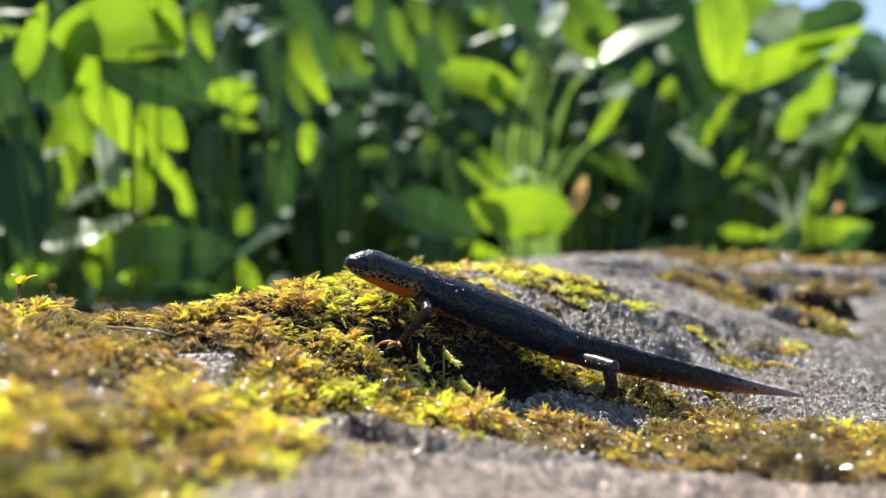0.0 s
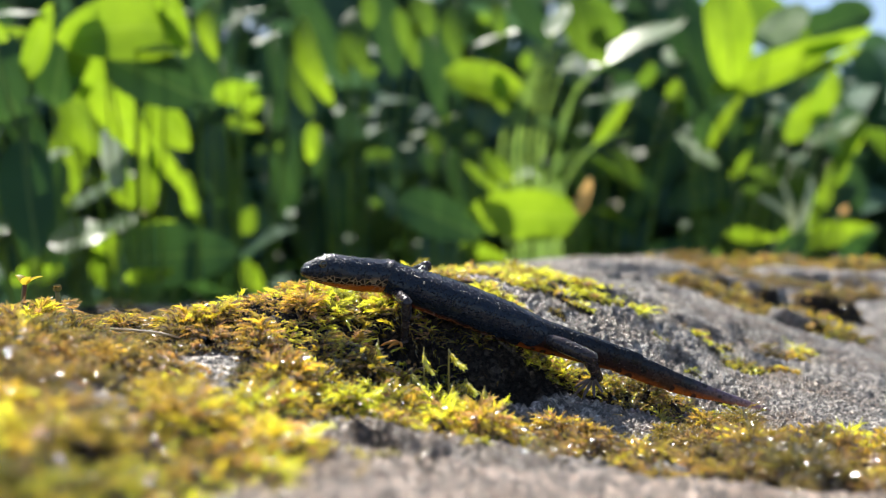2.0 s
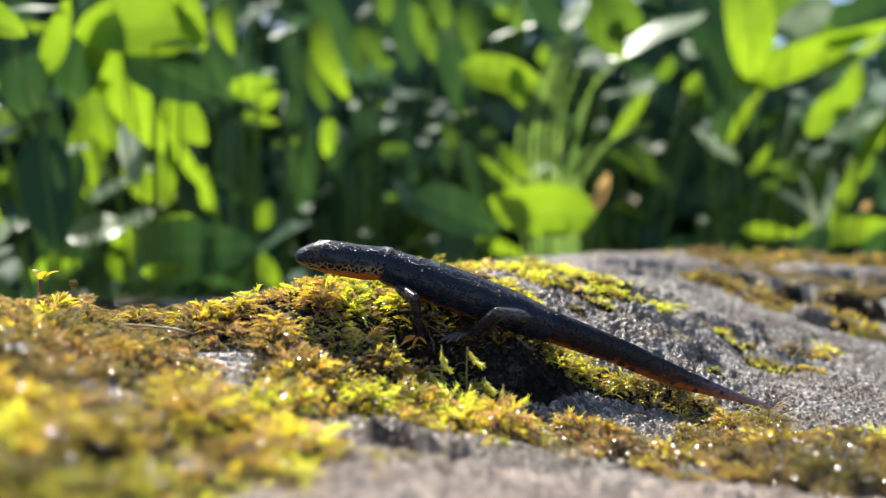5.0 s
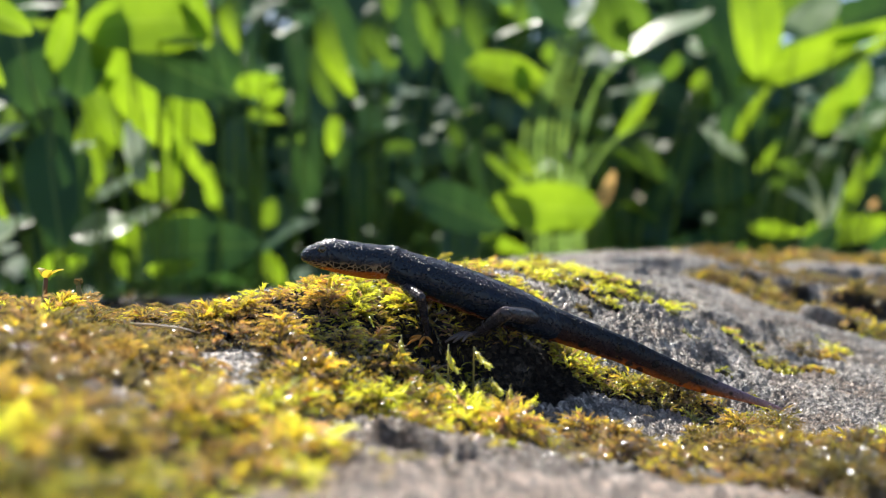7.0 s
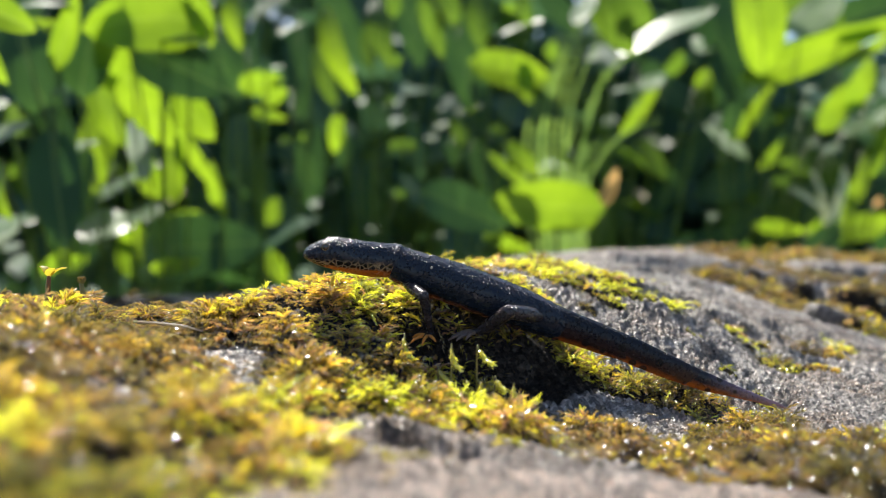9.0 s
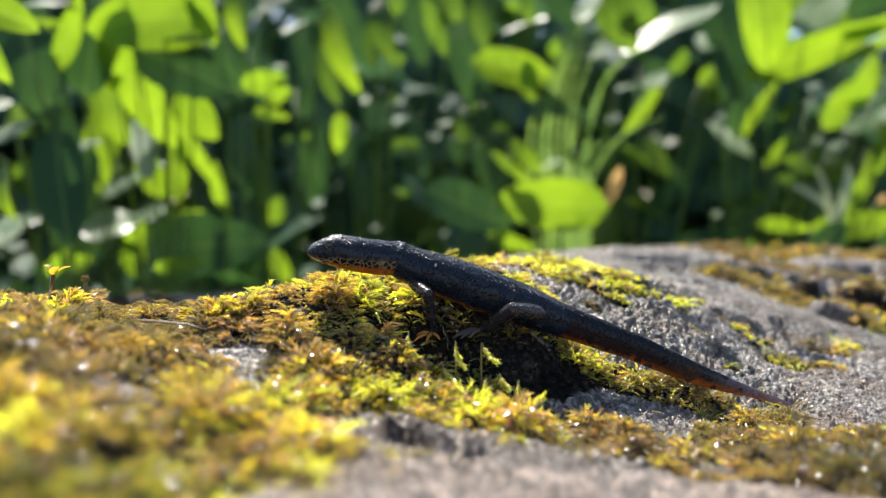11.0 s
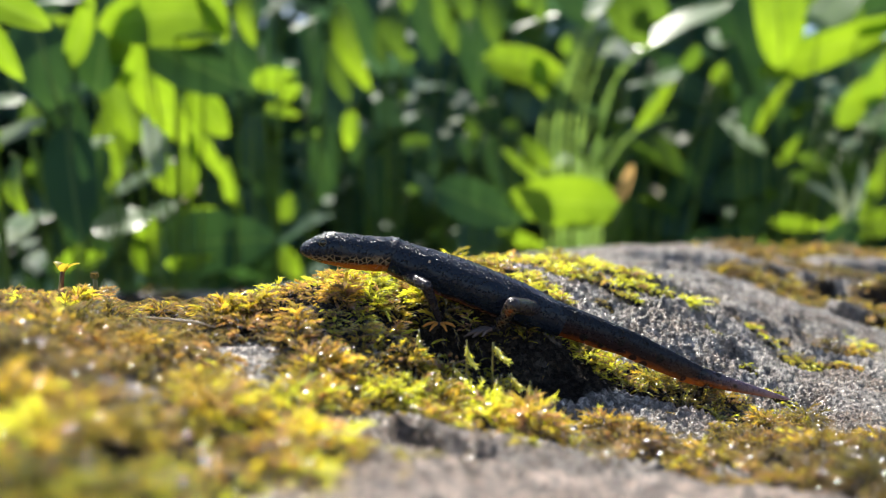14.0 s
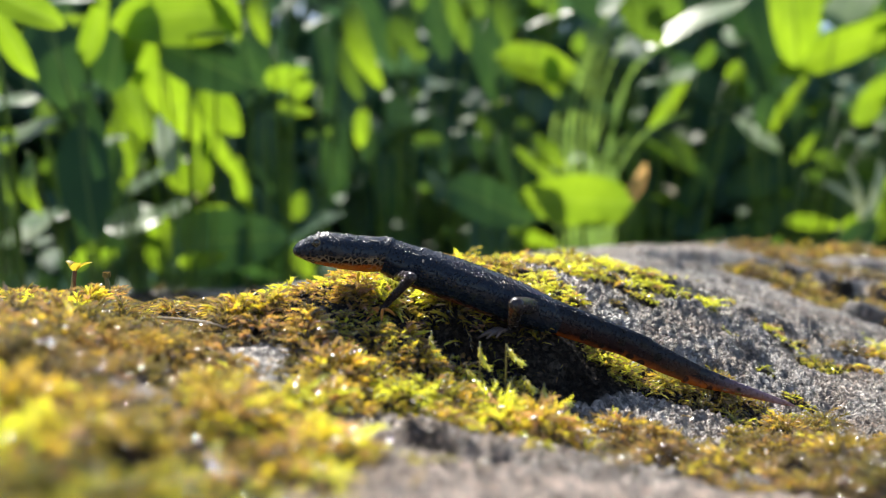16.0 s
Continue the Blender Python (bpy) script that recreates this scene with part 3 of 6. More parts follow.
def sprout(x, y, tall, lean, leaves, label, leaf_mat=None):
    """A seedling: a thin stem with a few small leaves on top."""
    ob = tagged(new("sprout"), label, "seedling")
    ob.location = ground_at(x, y)
    top = Vector((lean * MM, 0, tall * MM))
    part("stem", tube([(0, 0, -0.0008), tuple(top * 0.35 + Vector((0.0002, 0, 0))), tuple(top * 0.7), tuple(top)], [0.0006, 0.0005, 0.00042, 0.00036], 7), SPROUT_STEM, ob)
    for ang, pitch, ln in leaves:
        leaf = part("leaf", leaf_shape(ln * MM, ln * 0.5 * MM, 0.4, 0.35, ang, 6, 2), leaf_mat or SPROUT_LEAF, ob)
        leaf.matrix_basis = Matrix.Translation(top) @ pose(0, 0, 0, pitch, 0, ang)
    return ob


def straw(points, thick, mat, label):
    """A dry stalk over the moss: places on the stone and heights above it."""
    ob = tagged(new("straw"), label, "straw")
    spots = [ground_at(x, y) + Vector((0, 0, h * MM)) for x, y, h in points]
    ob.location = spots[0]
    pts = [tuple(p - spots[0]) for p in spots]
    part("stalk", tube(pts, [thick * MM * (1 - 0.12 * i) for i in range(len(pts))], 6), mat, ob)


def frond(x, y, top, long, lean, seed):
    """One moss frond that arches out of the hollow and hangs towards the lens; top is its height in millimetres from the lens."""
    rng = np.random.default_rng(seed)
    foot = ground_at(x, y + 1.5)
    crown = Vector((x * MM, y * MM, top * MM + LIFT))
    v, f = moss_shoot(rng, 46, long, 0.8, 0.35)
    tint = np.outer(np.interp(np.arange(len(v)) / len(v), [0, 0.3, 1], [0.5, 0.9, 1.25]), (0.85, 0.78, 0.17)) * rng.uniform(0.8, 1.15, (len(v), 1))
    turn = np.array(Matrix.LocRotScale(None, Euler((radians(158), radians(lean), 0)), None).to_3x3())
    ob = tagged(big_mesh("moss_frond", (v @ turn.T) * MM, f, MOSS, np.clip(tint, 0, 0.85), smooth=False), "single yellow-green moss frond arching over the dark hollow", "moss", group="moss fronds in the hollow")
    ob.location = crown
    base = foot - crown
    part("stem", tube([tuple(base), tuple(base * 0.6 + Vector((0, 0.0004, 0.0008))), tuple(base * 0.15 + Vector((0, 0.0004, 0.0005))), (0, 0, 0)], [0.00018, 0.00016, 0.00014, 0.0001], 5), SPROUT_STEM, ob)


for n, (x, y, top, long, lean) in enumerate(((0.8, 105.0, -19.9, 4.0, 6), (4.7, 106.2, -20.4, 3.6, -16), (7.4, 106.0, -25.0, 2.6, -10), (10.2, 105.5, -26.0, 2.2, 14), (5.4, 105.6, -25.4, 2.4, 20), (-1.2, 107.0, -23.7, 2.8, -8), (-6.4, 108.0, -18.9, 3.6, 10))):
    frond(x, y, top, long, lean, 70 + n)
sprout(-70, 123, 6.2, 0.9, [(-62, 30, 3.0), (75, 48, 2.4), (-120, 55, 1.8)], "tiny seedling with yellow-green leaves among the moss")
sprout(-63, 123, 5.6, -0.5, [(20, 75, 1.3), (-120, 70, 1.1), (140, 62, 1.2)], "short red-brown seedling bud among the moss", SPROUT_STEM)
straw([(-47, 106, 2.4), (-43, 105, 3.1), (-39, 105, 3.0), (-36, 104, 2.6)], 0.2, STRAW, "thin pale dry stalk lying on the moss")
straw([(-19.4, 121, 0.0), (-19.6, 120.7, 2.0), (-19.2, 120.6, 3.8)], 0.34, SPROUT_LEAF, "upright golden moss stalk on the ridge")
straw([(114.5, 199.5, 0.0), (116.5, 200, 3.0), (119.5, 200.5, 6.5)], 0.3, SPROUT_STEM, "short reddish dry stalk standing in the moss")


# ---- plants behind the boulder ----
HERBS = random.Random(4)


def herb_base(x, y):
    ob = new("broadleaf_herb")
    ob.location = (x * MM, y * MM, 0)
    return tagged(ob, "leafy green herb with broad sunlit leaves", "plant", group="herbs behind the boulder")


def herb_leaf(herb, x, y, z, length, width, angle, kind):
    """A leaf with its centre at x, y, z (millimetres from the lens), its tip turned by angle in the upright plane."""
    c = Vector((x * MM, y * MM, z * MM + LIFT)) - herb.location
    a = radians(angle)
    tip = Vector((math.cos(a), HERBS.uniform(-0.25, 0.25), math.sin(a)))
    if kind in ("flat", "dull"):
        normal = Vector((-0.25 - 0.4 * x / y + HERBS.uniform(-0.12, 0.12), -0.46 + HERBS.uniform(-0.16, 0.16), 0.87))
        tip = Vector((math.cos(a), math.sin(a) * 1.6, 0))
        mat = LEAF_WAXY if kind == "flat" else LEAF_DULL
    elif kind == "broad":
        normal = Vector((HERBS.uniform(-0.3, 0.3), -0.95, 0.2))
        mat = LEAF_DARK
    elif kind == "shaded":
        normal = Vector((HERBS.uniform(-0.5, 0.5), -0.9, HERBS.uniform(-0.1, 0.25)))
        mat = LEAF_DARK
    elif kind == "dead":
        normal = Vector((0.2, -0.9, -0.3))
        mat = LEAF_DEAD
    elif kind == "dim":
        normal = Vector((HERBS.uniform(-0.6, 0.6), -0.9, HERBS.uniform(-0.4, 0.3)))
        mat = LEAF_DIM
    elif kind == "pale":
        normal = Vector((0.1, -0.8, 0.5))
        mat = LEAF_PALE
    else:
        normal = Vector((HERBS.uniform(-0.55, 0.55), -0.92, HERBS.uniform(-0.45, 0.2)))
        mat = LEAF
    normal.normalize()
    tip = (tip - normal * tip.dot(normal)).normalized()
    side = tip.cross(normal)
    if kind in ("flat", "dull"):
        width, length = width * (1.0 + 0.8 * abs(math.cos(a))), length * (1.0 + 0.8 * abs(math.sin(a)))
    bm = leaf_shape(length * MM * 1.12, width * MM * 1.1, *((0.05, 0.04) if kind in ("flat", "dull") else (HERBS.uniform(-0.1, 0.5), HERBS.uniform(0.05, 0.3))), HERBS.random())
    base = c - tip * length * MM * 0.56
    m = Matrix(((side.x, tip.x, normal.x, base.x), (side.y, tip.y, normal.y, base.y), (side.z, tip.z, normal.z, base.z), (0, 0, 0, 1)))
    leaf = part("leaf", bm, mat, herb, {"dead": "withered tan-brown leaf", "pale": "narrow pale silvery leaf"}.get(kind, ""))
    leaf.matrix_basis = m
    foot = Vector((base.x * 0.25, base.y * 0.25 + 0.02, 0.0))
    mid = foot.lerp(base, 0.55) + Vector((0, 0.03, 0.02)) - tip * 0.02
    pts = [foot.lerp(mid, t).lerp(mid.lerp(base, t), t) for t in (0, 0.25, 0.5, 0.75, 1)]
    part("stalk", tube(pts, [0.0014, 0.0012, 0.001, 0.0008, 0.0006]), STEM, herb)


def tuft_base(x, y):
    ob = new("grass_tuft")
    ob.location = (x * MM, y * MM, 0)
    return tagged(ob, "tuft of arching green grass blades", "grass", group="grass tufts behind the boulder")


def tuft_blade(tuft, *n):
    """A narrow arching blade through three places, in millimetres from the lens."""
    a, m, e = (Vector((n[i] * MM, n[i + 1] * MM, n[i + 2] * MM + LIFT)) - tuft.location for i in (0, 3, 6))
    root = Vector((a.x * 0.5, a.y, 0))
    pts = [root.lerp(a, 0.5)] + [((1 - t) ** 2 * a + 2 * t * (1 - t) * (2 * m - (a + e) / 2) + t * t * e) for t in (0, 0.15, 0.3, 0.45, 0.6, 0.75, 0.9, 1)]
    pts.insert(0, root)
    bm = bmesh.new()
    prev = None
    for i, p in enumerate(pts):
        t = i / (len(pts) - 1)
        d = (pts[min(i + 1, len(pts) - 1)] - pts[max(i - 1, 0)]).normalized()
        s = d.cross(Vector((0.25, -1, 0.2))).normalized() * 0.0017 * (1 - 0.8 * t ** 2.5)
        q = d.cross(s).normalized() * 0.0012
        line = [bm.verts.new(p - s), bm.verts.new(p + q), bm.verts.new(p + s)]
        if prev:
            bm.faces.new((prev[0], prev[1], line[1], line[0]))
            bm.faces.new((prev[1], prev[2], line[2], line[1]))
        prev = line
    part("blade", bm, GRASS, tuft)


herb = herb_base(-187, 447)
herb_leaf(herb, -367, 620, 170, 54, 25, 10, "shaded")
herb_leaf(herb, -202, 364, 104, 17, 6, 35, "flat")
herb_leaf(herb, -198, 375, 92, 42, 12, 55, "sunlit")
herb_leaf(herb, -198, 400, 93, 54, 25, 80, "broad")
herb_leaf(herb, -159, 384, 102, 61, 34, -170, "sunlit")
herb_leaf(herb, -183, 394, 90, 50, 18, -110, "sunlit")
herb_leaf(herb, -147, 410, 106, 22, 15, -20, "broad")
herb_leaf(herb, -137, 380, 90, 24, 7, -15, "flat")
herb_leaf(herb, -133, 391, 106, 31, 14, -80, "sunlit")
herb_leaf(herb, -145, 395, 77, 55, 29, -22, "broad")
herb_leaf(herb, -180, 424, 64, 59, 21, -55, "sunlit")
herb_leaf(herb, -209, 442, 59, 42, 18, -60, "sunlit")
herb_leaf(herb, -186, 435, 43, 61, 12, -68, "flat")
herb_leaf(herb, -150, 428, 57, 34, 22, -50, "sunlit")
herb_leaf(herb, -230, 468, 39, 58, 20, -100, "sunlit")
herb_leaf(herb, -188, 490, 29, 47, 13, -85, "sunlit")
herb_leaf(herb, -210, 501, 24, 32, 21, -80, "sunlit")
herb_leaf(herb, -178, 500, 40, 56, 12, -62, "sunlit")
herb_leaf(herb, -171, 528, 13, 40, 11, -88, "sunlit")
herb_leaf(herb, -218, 480, 19, 37, 9, 38, "flat")
herb_leaf(herb, -197, 448, -25, 39, 22, 60, "sunlit")
herb_leaf(herb, -165, 430, -34, 26, 9, 5, "sunlit")
herb_leaf(herb, -206, 555, -6, 38, 10, 15, "sunlit")
herb_leaf(herb, -233, 553, -3, 26, 13, 0, "flat")
herb_leaf(herb, -176, 490, -25, 90, 43, 5, "broad")
herb_leaf(herb, -233, 394, 97, 38, 11, 20, "sunlit")
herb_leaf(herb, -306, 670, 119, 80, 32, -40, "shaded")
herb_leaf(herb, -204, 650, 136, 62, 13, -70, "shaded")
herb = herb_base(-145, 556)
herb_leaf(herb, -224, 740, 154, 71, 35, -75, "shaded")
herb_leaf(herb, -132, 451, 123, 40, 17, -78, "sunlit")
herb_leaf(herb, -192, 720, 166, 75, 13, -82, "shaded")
herb_leaf(herb, -109, 471, 137, 10, 7, 30, "dull")
herb_leaf(herb, -108, 501, 127, 30, 14, -95, "flat")
herb_leaf(herb, -86, 556, 125, 75, 19, -60, "sunlit")
herb_leaf(herb, -98, 584, 110, 51, 17, -65, "dim")
herb_leaf(herb, -129, 499, 89, 28, 15, 10, "sunlit")
herb_leaf(herb, -124, 519, 83, 18, 11, 30, "sunlit")
herb_leaf(herb, -120, 509, 101, 8, 5, 5, "dull")
herb_leaf(herb, -154, 631, -1, 23, 17, 70, "sunlit")
herb_leaf(herb, -181, 654, -31, 12, 10, 60, "dim")
herb_leaf(herb, -157, 651, -53, 34, 16, -58, "sunlit")
herb_leaf(herb, -194, 641, -14, 9, 8, 0, "dim")
herb_leaf(herb, -140, 563, 75, 31, 8, -12, "sunlit")
herb_leaf(herb, -170, 800, 118, 32, 17, -80, "shaded")
herb_leaf(herb, -225, 780, 53, 99, 37, -75, "shaded")
herb_leaf(herb, -210, 790, 35, 94, 31, -60, "shaded")
herb = herb_base(-204, 367)
herb_leaf(herb, -204, 426, -9, 27, 18, 5, "flat")
herb_leaf(herb, -198, 366, 61, 4, 5, 60, "dull")
herb_leaf(herb, -220, 401, 55, 7, 7, -60, "dim")
herb_leaf(herb, -233, 387, 48, 22, 12, -40, "sunlit")
herb_leaf(herb, -218, 417, 35, 17, 9, 70, "flat")
herb_leaf(herb, -205, 412, 39, 4, 5, 60, "dull")
herb_leaf(herb, -200, 318, 10, 28, 12, -70, "sunlit")
herb_leaf(herb, -259, 418, -11, 8, 7, 10, "dull")
herb_leaf(herb, -274, 446, -23, 7, 6, 60, "dull")
herb_leaf(herb, -275, 455, -31, 7, 7, 80, "dull")
herb_leaf(herb, -213, 385, -28, 20, 7, 45, "sunlit")
herb_leaf(herb, -200, 365, 12, 58, 24, -82, "broad")
herb_leaf(herb, -224, 385, 77, 55, 29, -70, "broad")
herb_leaf(herb, -218, 395, 53, 60, 18, -62, "broad")
herb_leaf(herb, -238, 450, -7, 54, 32, -80, "broad")
herb_leaf(herb, -193, 375, 13, 36, 18, -95, "broad")
herb = herb_base(-69, 674)
herb_leaf(herb, -79, 573, 110, 11, 7, 60, "dull")
herb_leaf(herb, -53, 581, 147, 60, 20, -74, "dim")
herb_leaf(herb, -65, 604, 138, 39, 11, -85, "dim")
herb_leaf(herb, -41, 562, 162, 22, 13, -80, "dim")
herb_leaf(herb, -11, 612, 154, 49, 14, -78, "dim")
herb_leaf(herb, 2, 606, 171, 34, 18, -70, "dim")
herb_leaf(herb, 4, 614, 163, 5, 5, 60, "dull")
herb_leaf(herb, -46, 644, 134, 13, 11, 0, "dim")
herb_leaf(herb, -101, 656, 70, 33, 14, -85, "sunlit")
herb_leaf(herb, -121, 850, 64, 41, 18, -100, "shaded")
herb_leaf(herb, -130, 658, 67, 11, 8, 50, "dim")
herb_leaf(herb, -80, 722, 54, 9, 9, 0, "dim")
herb_leaf(herb, -42, 715, 64, 30, 13, 10, "dim")
herb_leaf(herb, -56, 713, 109, 10, 8, 0, "dim")
herb_leaf(herb, -50, 778, 18, 10, 8, 0, "dim")
herb_leaf(herb, -149, 661, 64, 9, 7, 0, "dim")
herb_leaf(herb, -123, 665, 6, 12, 7, -80, "dull")
herb_leaf(herb, -74, 723, -19, 7, 7, 20, "dull")
herb_leaf(herb, -80, 683, 104, 13, 7, -85, "dull")
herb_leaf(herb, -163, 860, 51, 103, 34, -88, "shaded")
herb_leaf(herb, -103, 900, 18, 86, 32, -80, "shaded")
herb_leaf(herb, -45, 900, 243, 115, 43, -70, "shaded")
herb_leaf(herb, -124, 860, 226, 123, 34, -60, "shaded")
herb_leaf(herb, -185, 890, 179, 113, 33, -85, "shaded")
herb = herb_base(20, 716)
herb_leaf(herb, -4, 710, 85, 11, 8, 60, "dull")
herb_leaf(herb, -14, 718, 73, 7, 8, 30, "dull")
herb_leaf(herb, -22, 648, -24, 13, 8, 10, "dim")
herb_leaf(herb, -7, 620, 12, 12, 9, 0, "dull")
herb_leaf(herb, 2, 745, 37, 8, 7, 0, "dull")
herb_leaf(herb, -4, 698, 99, 6, 6, 0, "dull")
herb_leaf(herb, -5, 727, -25, 6, 6, 40, "dull")
herb_leaf(herb, 29, 613, 165, 54, 22, -88, "dim")
herb_leaf(herb, 68, 628, 175, 30, 12, -80, "dim")
herb_leaf(herb, 66, 641, 163, 31, 8, -25, "flat")
herb_leaf(herb, 61, 663, 127, 74, 32, -10, "sunlit")
herb_leaf(herb, 73, 660, 117, 37, 18, -70, "sunlit")
herb_leaf(herb, 51, 714, 79, 13, 12, 0, "dim")
herb_leaf(herb, 13, 710, 84, 37, 16, -80, "dim")
herb_leaf(herb, 9, 900, 76, 36, 22, -80, "shaded")
herb_leaf(herb, 40, 900, 135, 57, 17, -80, "shaded")
herb_leaf(herb, 141, 920, 256, 81, 37, -50, "shaded")
herb_leaf(herb, 27, 940, 196, 120, 52, -80, "shaded")
herb_leaf(herb, 57, 840, 30, 107, 40, -60, "shaded")
herb = herb_base(47, 556)
herb_leaf(herb, 58, 545, 40, 33, 13, -45, "sunlit")
herb_leaf(herb, 52, 545, 27, 48, 7, -42, "sunlit")
herb_leaf(herb, 68, 480, 3, 69, 33, 178, "sunlit")
herb_leaf(herb, 55, 633, -29, 42, 13, -20, "sunlit")
herb_leaf(herb, 119, 524, 14, 31, 10, 66, "dead")
herb_leaf(herb, 13, 540, 1, 65, 32, -25, "broad")
herb = herb_base(207, 752)
herb_leaf(herb, 119, 616, 174, 39, 12, 55, "flat")
herb_leaf(herb, 132, 642, 136, 11, 8, 20, "dull")
herb_leaf(herb, 148, 636, 167, 61, 30, -60, "dim")
herb_leaf(herb, 164, 647, 181, 46, 28, -30, "dim")
herb_leaf(herb, 220, 910, 212, 65, 26, -40, "shaded")
herb_leaf(herb, 202, 663, 166, 85, 29, 2, "flat")
herb_leaf(herb, 240, 673, 155, 38, 14, 70, "flat")
herb_leaf(herb, 189, 686, 100, 66, 13, 57, "sunlit")
herb_leaf(herb, 191, 664, 119, 24, 13, 35, "flat")
herb_leaf(herb, 167, 685, 115, 14, 7, -20, "dull")
herb_leaf(herb, 162, 706, 89, 9, 8, 60, "dull")
herb_leaf(herb, 213, 666, 136, 23, 18, 60, "dim")
herb_leaf(herb, 248, 676, 125, 27, 16, 30, "sunlit")
herb_leaf(herb, 301, 940, 152, 120, 45, -30, "shaded")
herb = herb_base(340, 719)
herb_leaf(herb, 293, 570, 157, 47, 21, 32, "flat")
herb_leaf(herb, 251, 579, 149, 74, 41, -78, "sunlit")
herb_leaf(herb, 303, 601, 129, 101, 27, 26, "sunlit")
herb_leaf(herb, 348, 582, 146, 56, 13, 16, "sunlit")
herb_leaf(herb, 362, 617, 137, 69, 10, 20, "sunlit")
herb_leaf(herb, 378, 698, 99, 47, 25, 62, "sunlit")
herb_leaf(herb, 393, 681, 120, 52, 22, 66, "sunlit")
herb_leaf(herb, 255, 660, 137, 132, 35, -86, "broad")
herb_leaf(herb, 287, 656, 134, 13, 8, 70, "dull")
herb_leaf(herb, 271, 705, 91, 12, 9, 30, "dull")
herb_leaf(herb, 281, 720, 71, 46, 13, 85, "flat")
herb_leaf(herb, 341, 674, 114, 7, 7, 30, "dull")
herb_leaf(herb, 350, 697, 101, 8, 7, 30, "dull")
herb_leaf(herb, 409, 672, 130, 7, 7, 20, "dull")
herb_leaf(herb, 411, 692, 107, 6, 6, 0, "dull")
herb_leaf(herb, 431, 702, 94, 30, 12, 20, "flat")
herb_leaf(herb, 409, 710, 84, 29, 15, 15, "flat")
herb_leaf(herb, 364, 712, 67, 9, 8, 0, "dull")
herb_leaf(herb, 386, 716, 62, 14, 8, 20, "dull")
herb_leaf(herb, 299, 705, 91, 79, 11, 52, "sunlit")
herb_leaf(herb, 430, 900, 100, 93, 11, 58, "shaded")
herb_leaf(herb, 301, 900, 54, 187, 29, 55, "shaded")
herb_leaf(herb, 390, 890, 9, 156, 28, 42, "shaded")
herb_leaf(herb, 340, 930, 259, 111, 52, -60, "shaded")
herb_leaf(herb, 436, 940, 100, 135, 60, -30, "shaded")
herb_leaf(herb, 323, 668, 186, 85, 41, -20, "dim")
herb_leaf(herb, 528, 940, 247, 105, 52, 20, "shaded")
herb_leaf(herb, 596, 980, 280, 62, 47, 10, "shaded")
herb_leaf(herb, 563, 920, 40, 88, 59, 50, "shaded")
herb = herb_base(353, 655)
herb_leaf(herb, 309, 670, 53, 35, 11, 50, "sunlit")
herb_leaf(herb, 402, 667, 57, 53, 14, 76, "sunlit")
herb_leaf(herb, 388, 671, 25, 64, 17, 56, "sunlit")
herb_leaf(herb, 404, 656, 70, 47, 17, 70, "sunlit")
herb_leaf(herb, 344, 620, 15, 74, 7, 62, "pale")
herb_leaf(herb, 329, 625, 15, 57, 5, 85, "pale")
herb_leaf(herb, 314, 620, 11, 30, 6, -52, "pale")
herb_leaf(herb, 400, 682, -16, 92, 24, 5, "sunlit")
herb_leaf(herb, 328, 702, -17, 50, 14, -15, "sunlit")
herb_leaf(herb, 324, 690, 27, 15, 11, 0, "dim")
herb_leaf(herb, 277, 656, -34, 12, 10, 60, "dim")
herb_leaf(herb, 413, 680, 8, 9, 8, 30, "dead")
herb_leaf(herb, 268, 714, -6, 7, 6, 0, "dull")
herb_leaf(herb, 319, 600, -25, 36, 19, 40, "broad")
herb_leaf(herb, 369, 900, 39, 115, 43, 20, "shaded")
herb_leaf(herb, 476, 900, 32, 129, 57, 70, "shaded")
herb_leaf(herb, 306, 840, -43, 94, 33, 10, "shaded")
herb = herb_base(-232, 338)
herb_leaf(herb, -184, 286, 64, 27, 12, -75, "sunlit")
herb_leaf(herb, -172, 273, 76, 28, 13, -20, "sunlit")
herb_leaf(herb, -212, 326, 48, 16, 9, 20, "flat")
herb_leaf(herb, -225, 361, 39, 20, 10, 60, "flat")
herb_leaf(herb, -236, 359, 33, 17, 10, 30, "sunlit")
herb_leaf(herb, -250, 409, -7, 20, 13, 10, "flat")
herb_leaf(herb, -272, 422, -18, 20, 11, 60, "flat")
herb_leaf(herb, -259, 390, 8, 22, 8, -60, "sunlit")
herb_leaf(herb, -202, 385, -29, 18, 8, 20, "sunlit")
tuft = tuft_base(115, 640)
tuft_blade(tuft, 87, 640, 33, 91, 640, 99, 128, 640, 178)
tuft_blade(tuft, 81, 640, 36, 84, 640, 89, 110, 640, 161)
tuft_blade(tuft, 110, 640, 33, 111, 640, 89, 138, 640, 153)
tuft_blade(tuft, 115, 640, 31, 126, 640, 71, 145, 640, 133)
tuft_blade(tuft, 102, 640, 36, 104, 640, 94, 125, 640, 158)
tuft_blade(tuft, 128, 640, 26, 153, 640, 63, 194, 640, 81)
tuft_blade(tuft, 125, 640, 78, 149, 640, 126, 192, 640, 147)
tuft_blade(tuft, 72, 640, 36, 74, 640, 78, 90, 640, 114)
tuft_blade(tuft, 94, 640, 33, 98, 640, 104, 128, 640, 188)
tuft_blade(tuft, 120, 640, 28, 130, 640, 51, 141, 640, 63)
tuft_blade(tuft, 106, 640, 32, 110, 640, 58, 120, 640, 89)
tuft_blade(tuft, 89, 640, 36, 88, 640, 73, 101, 640, 123)


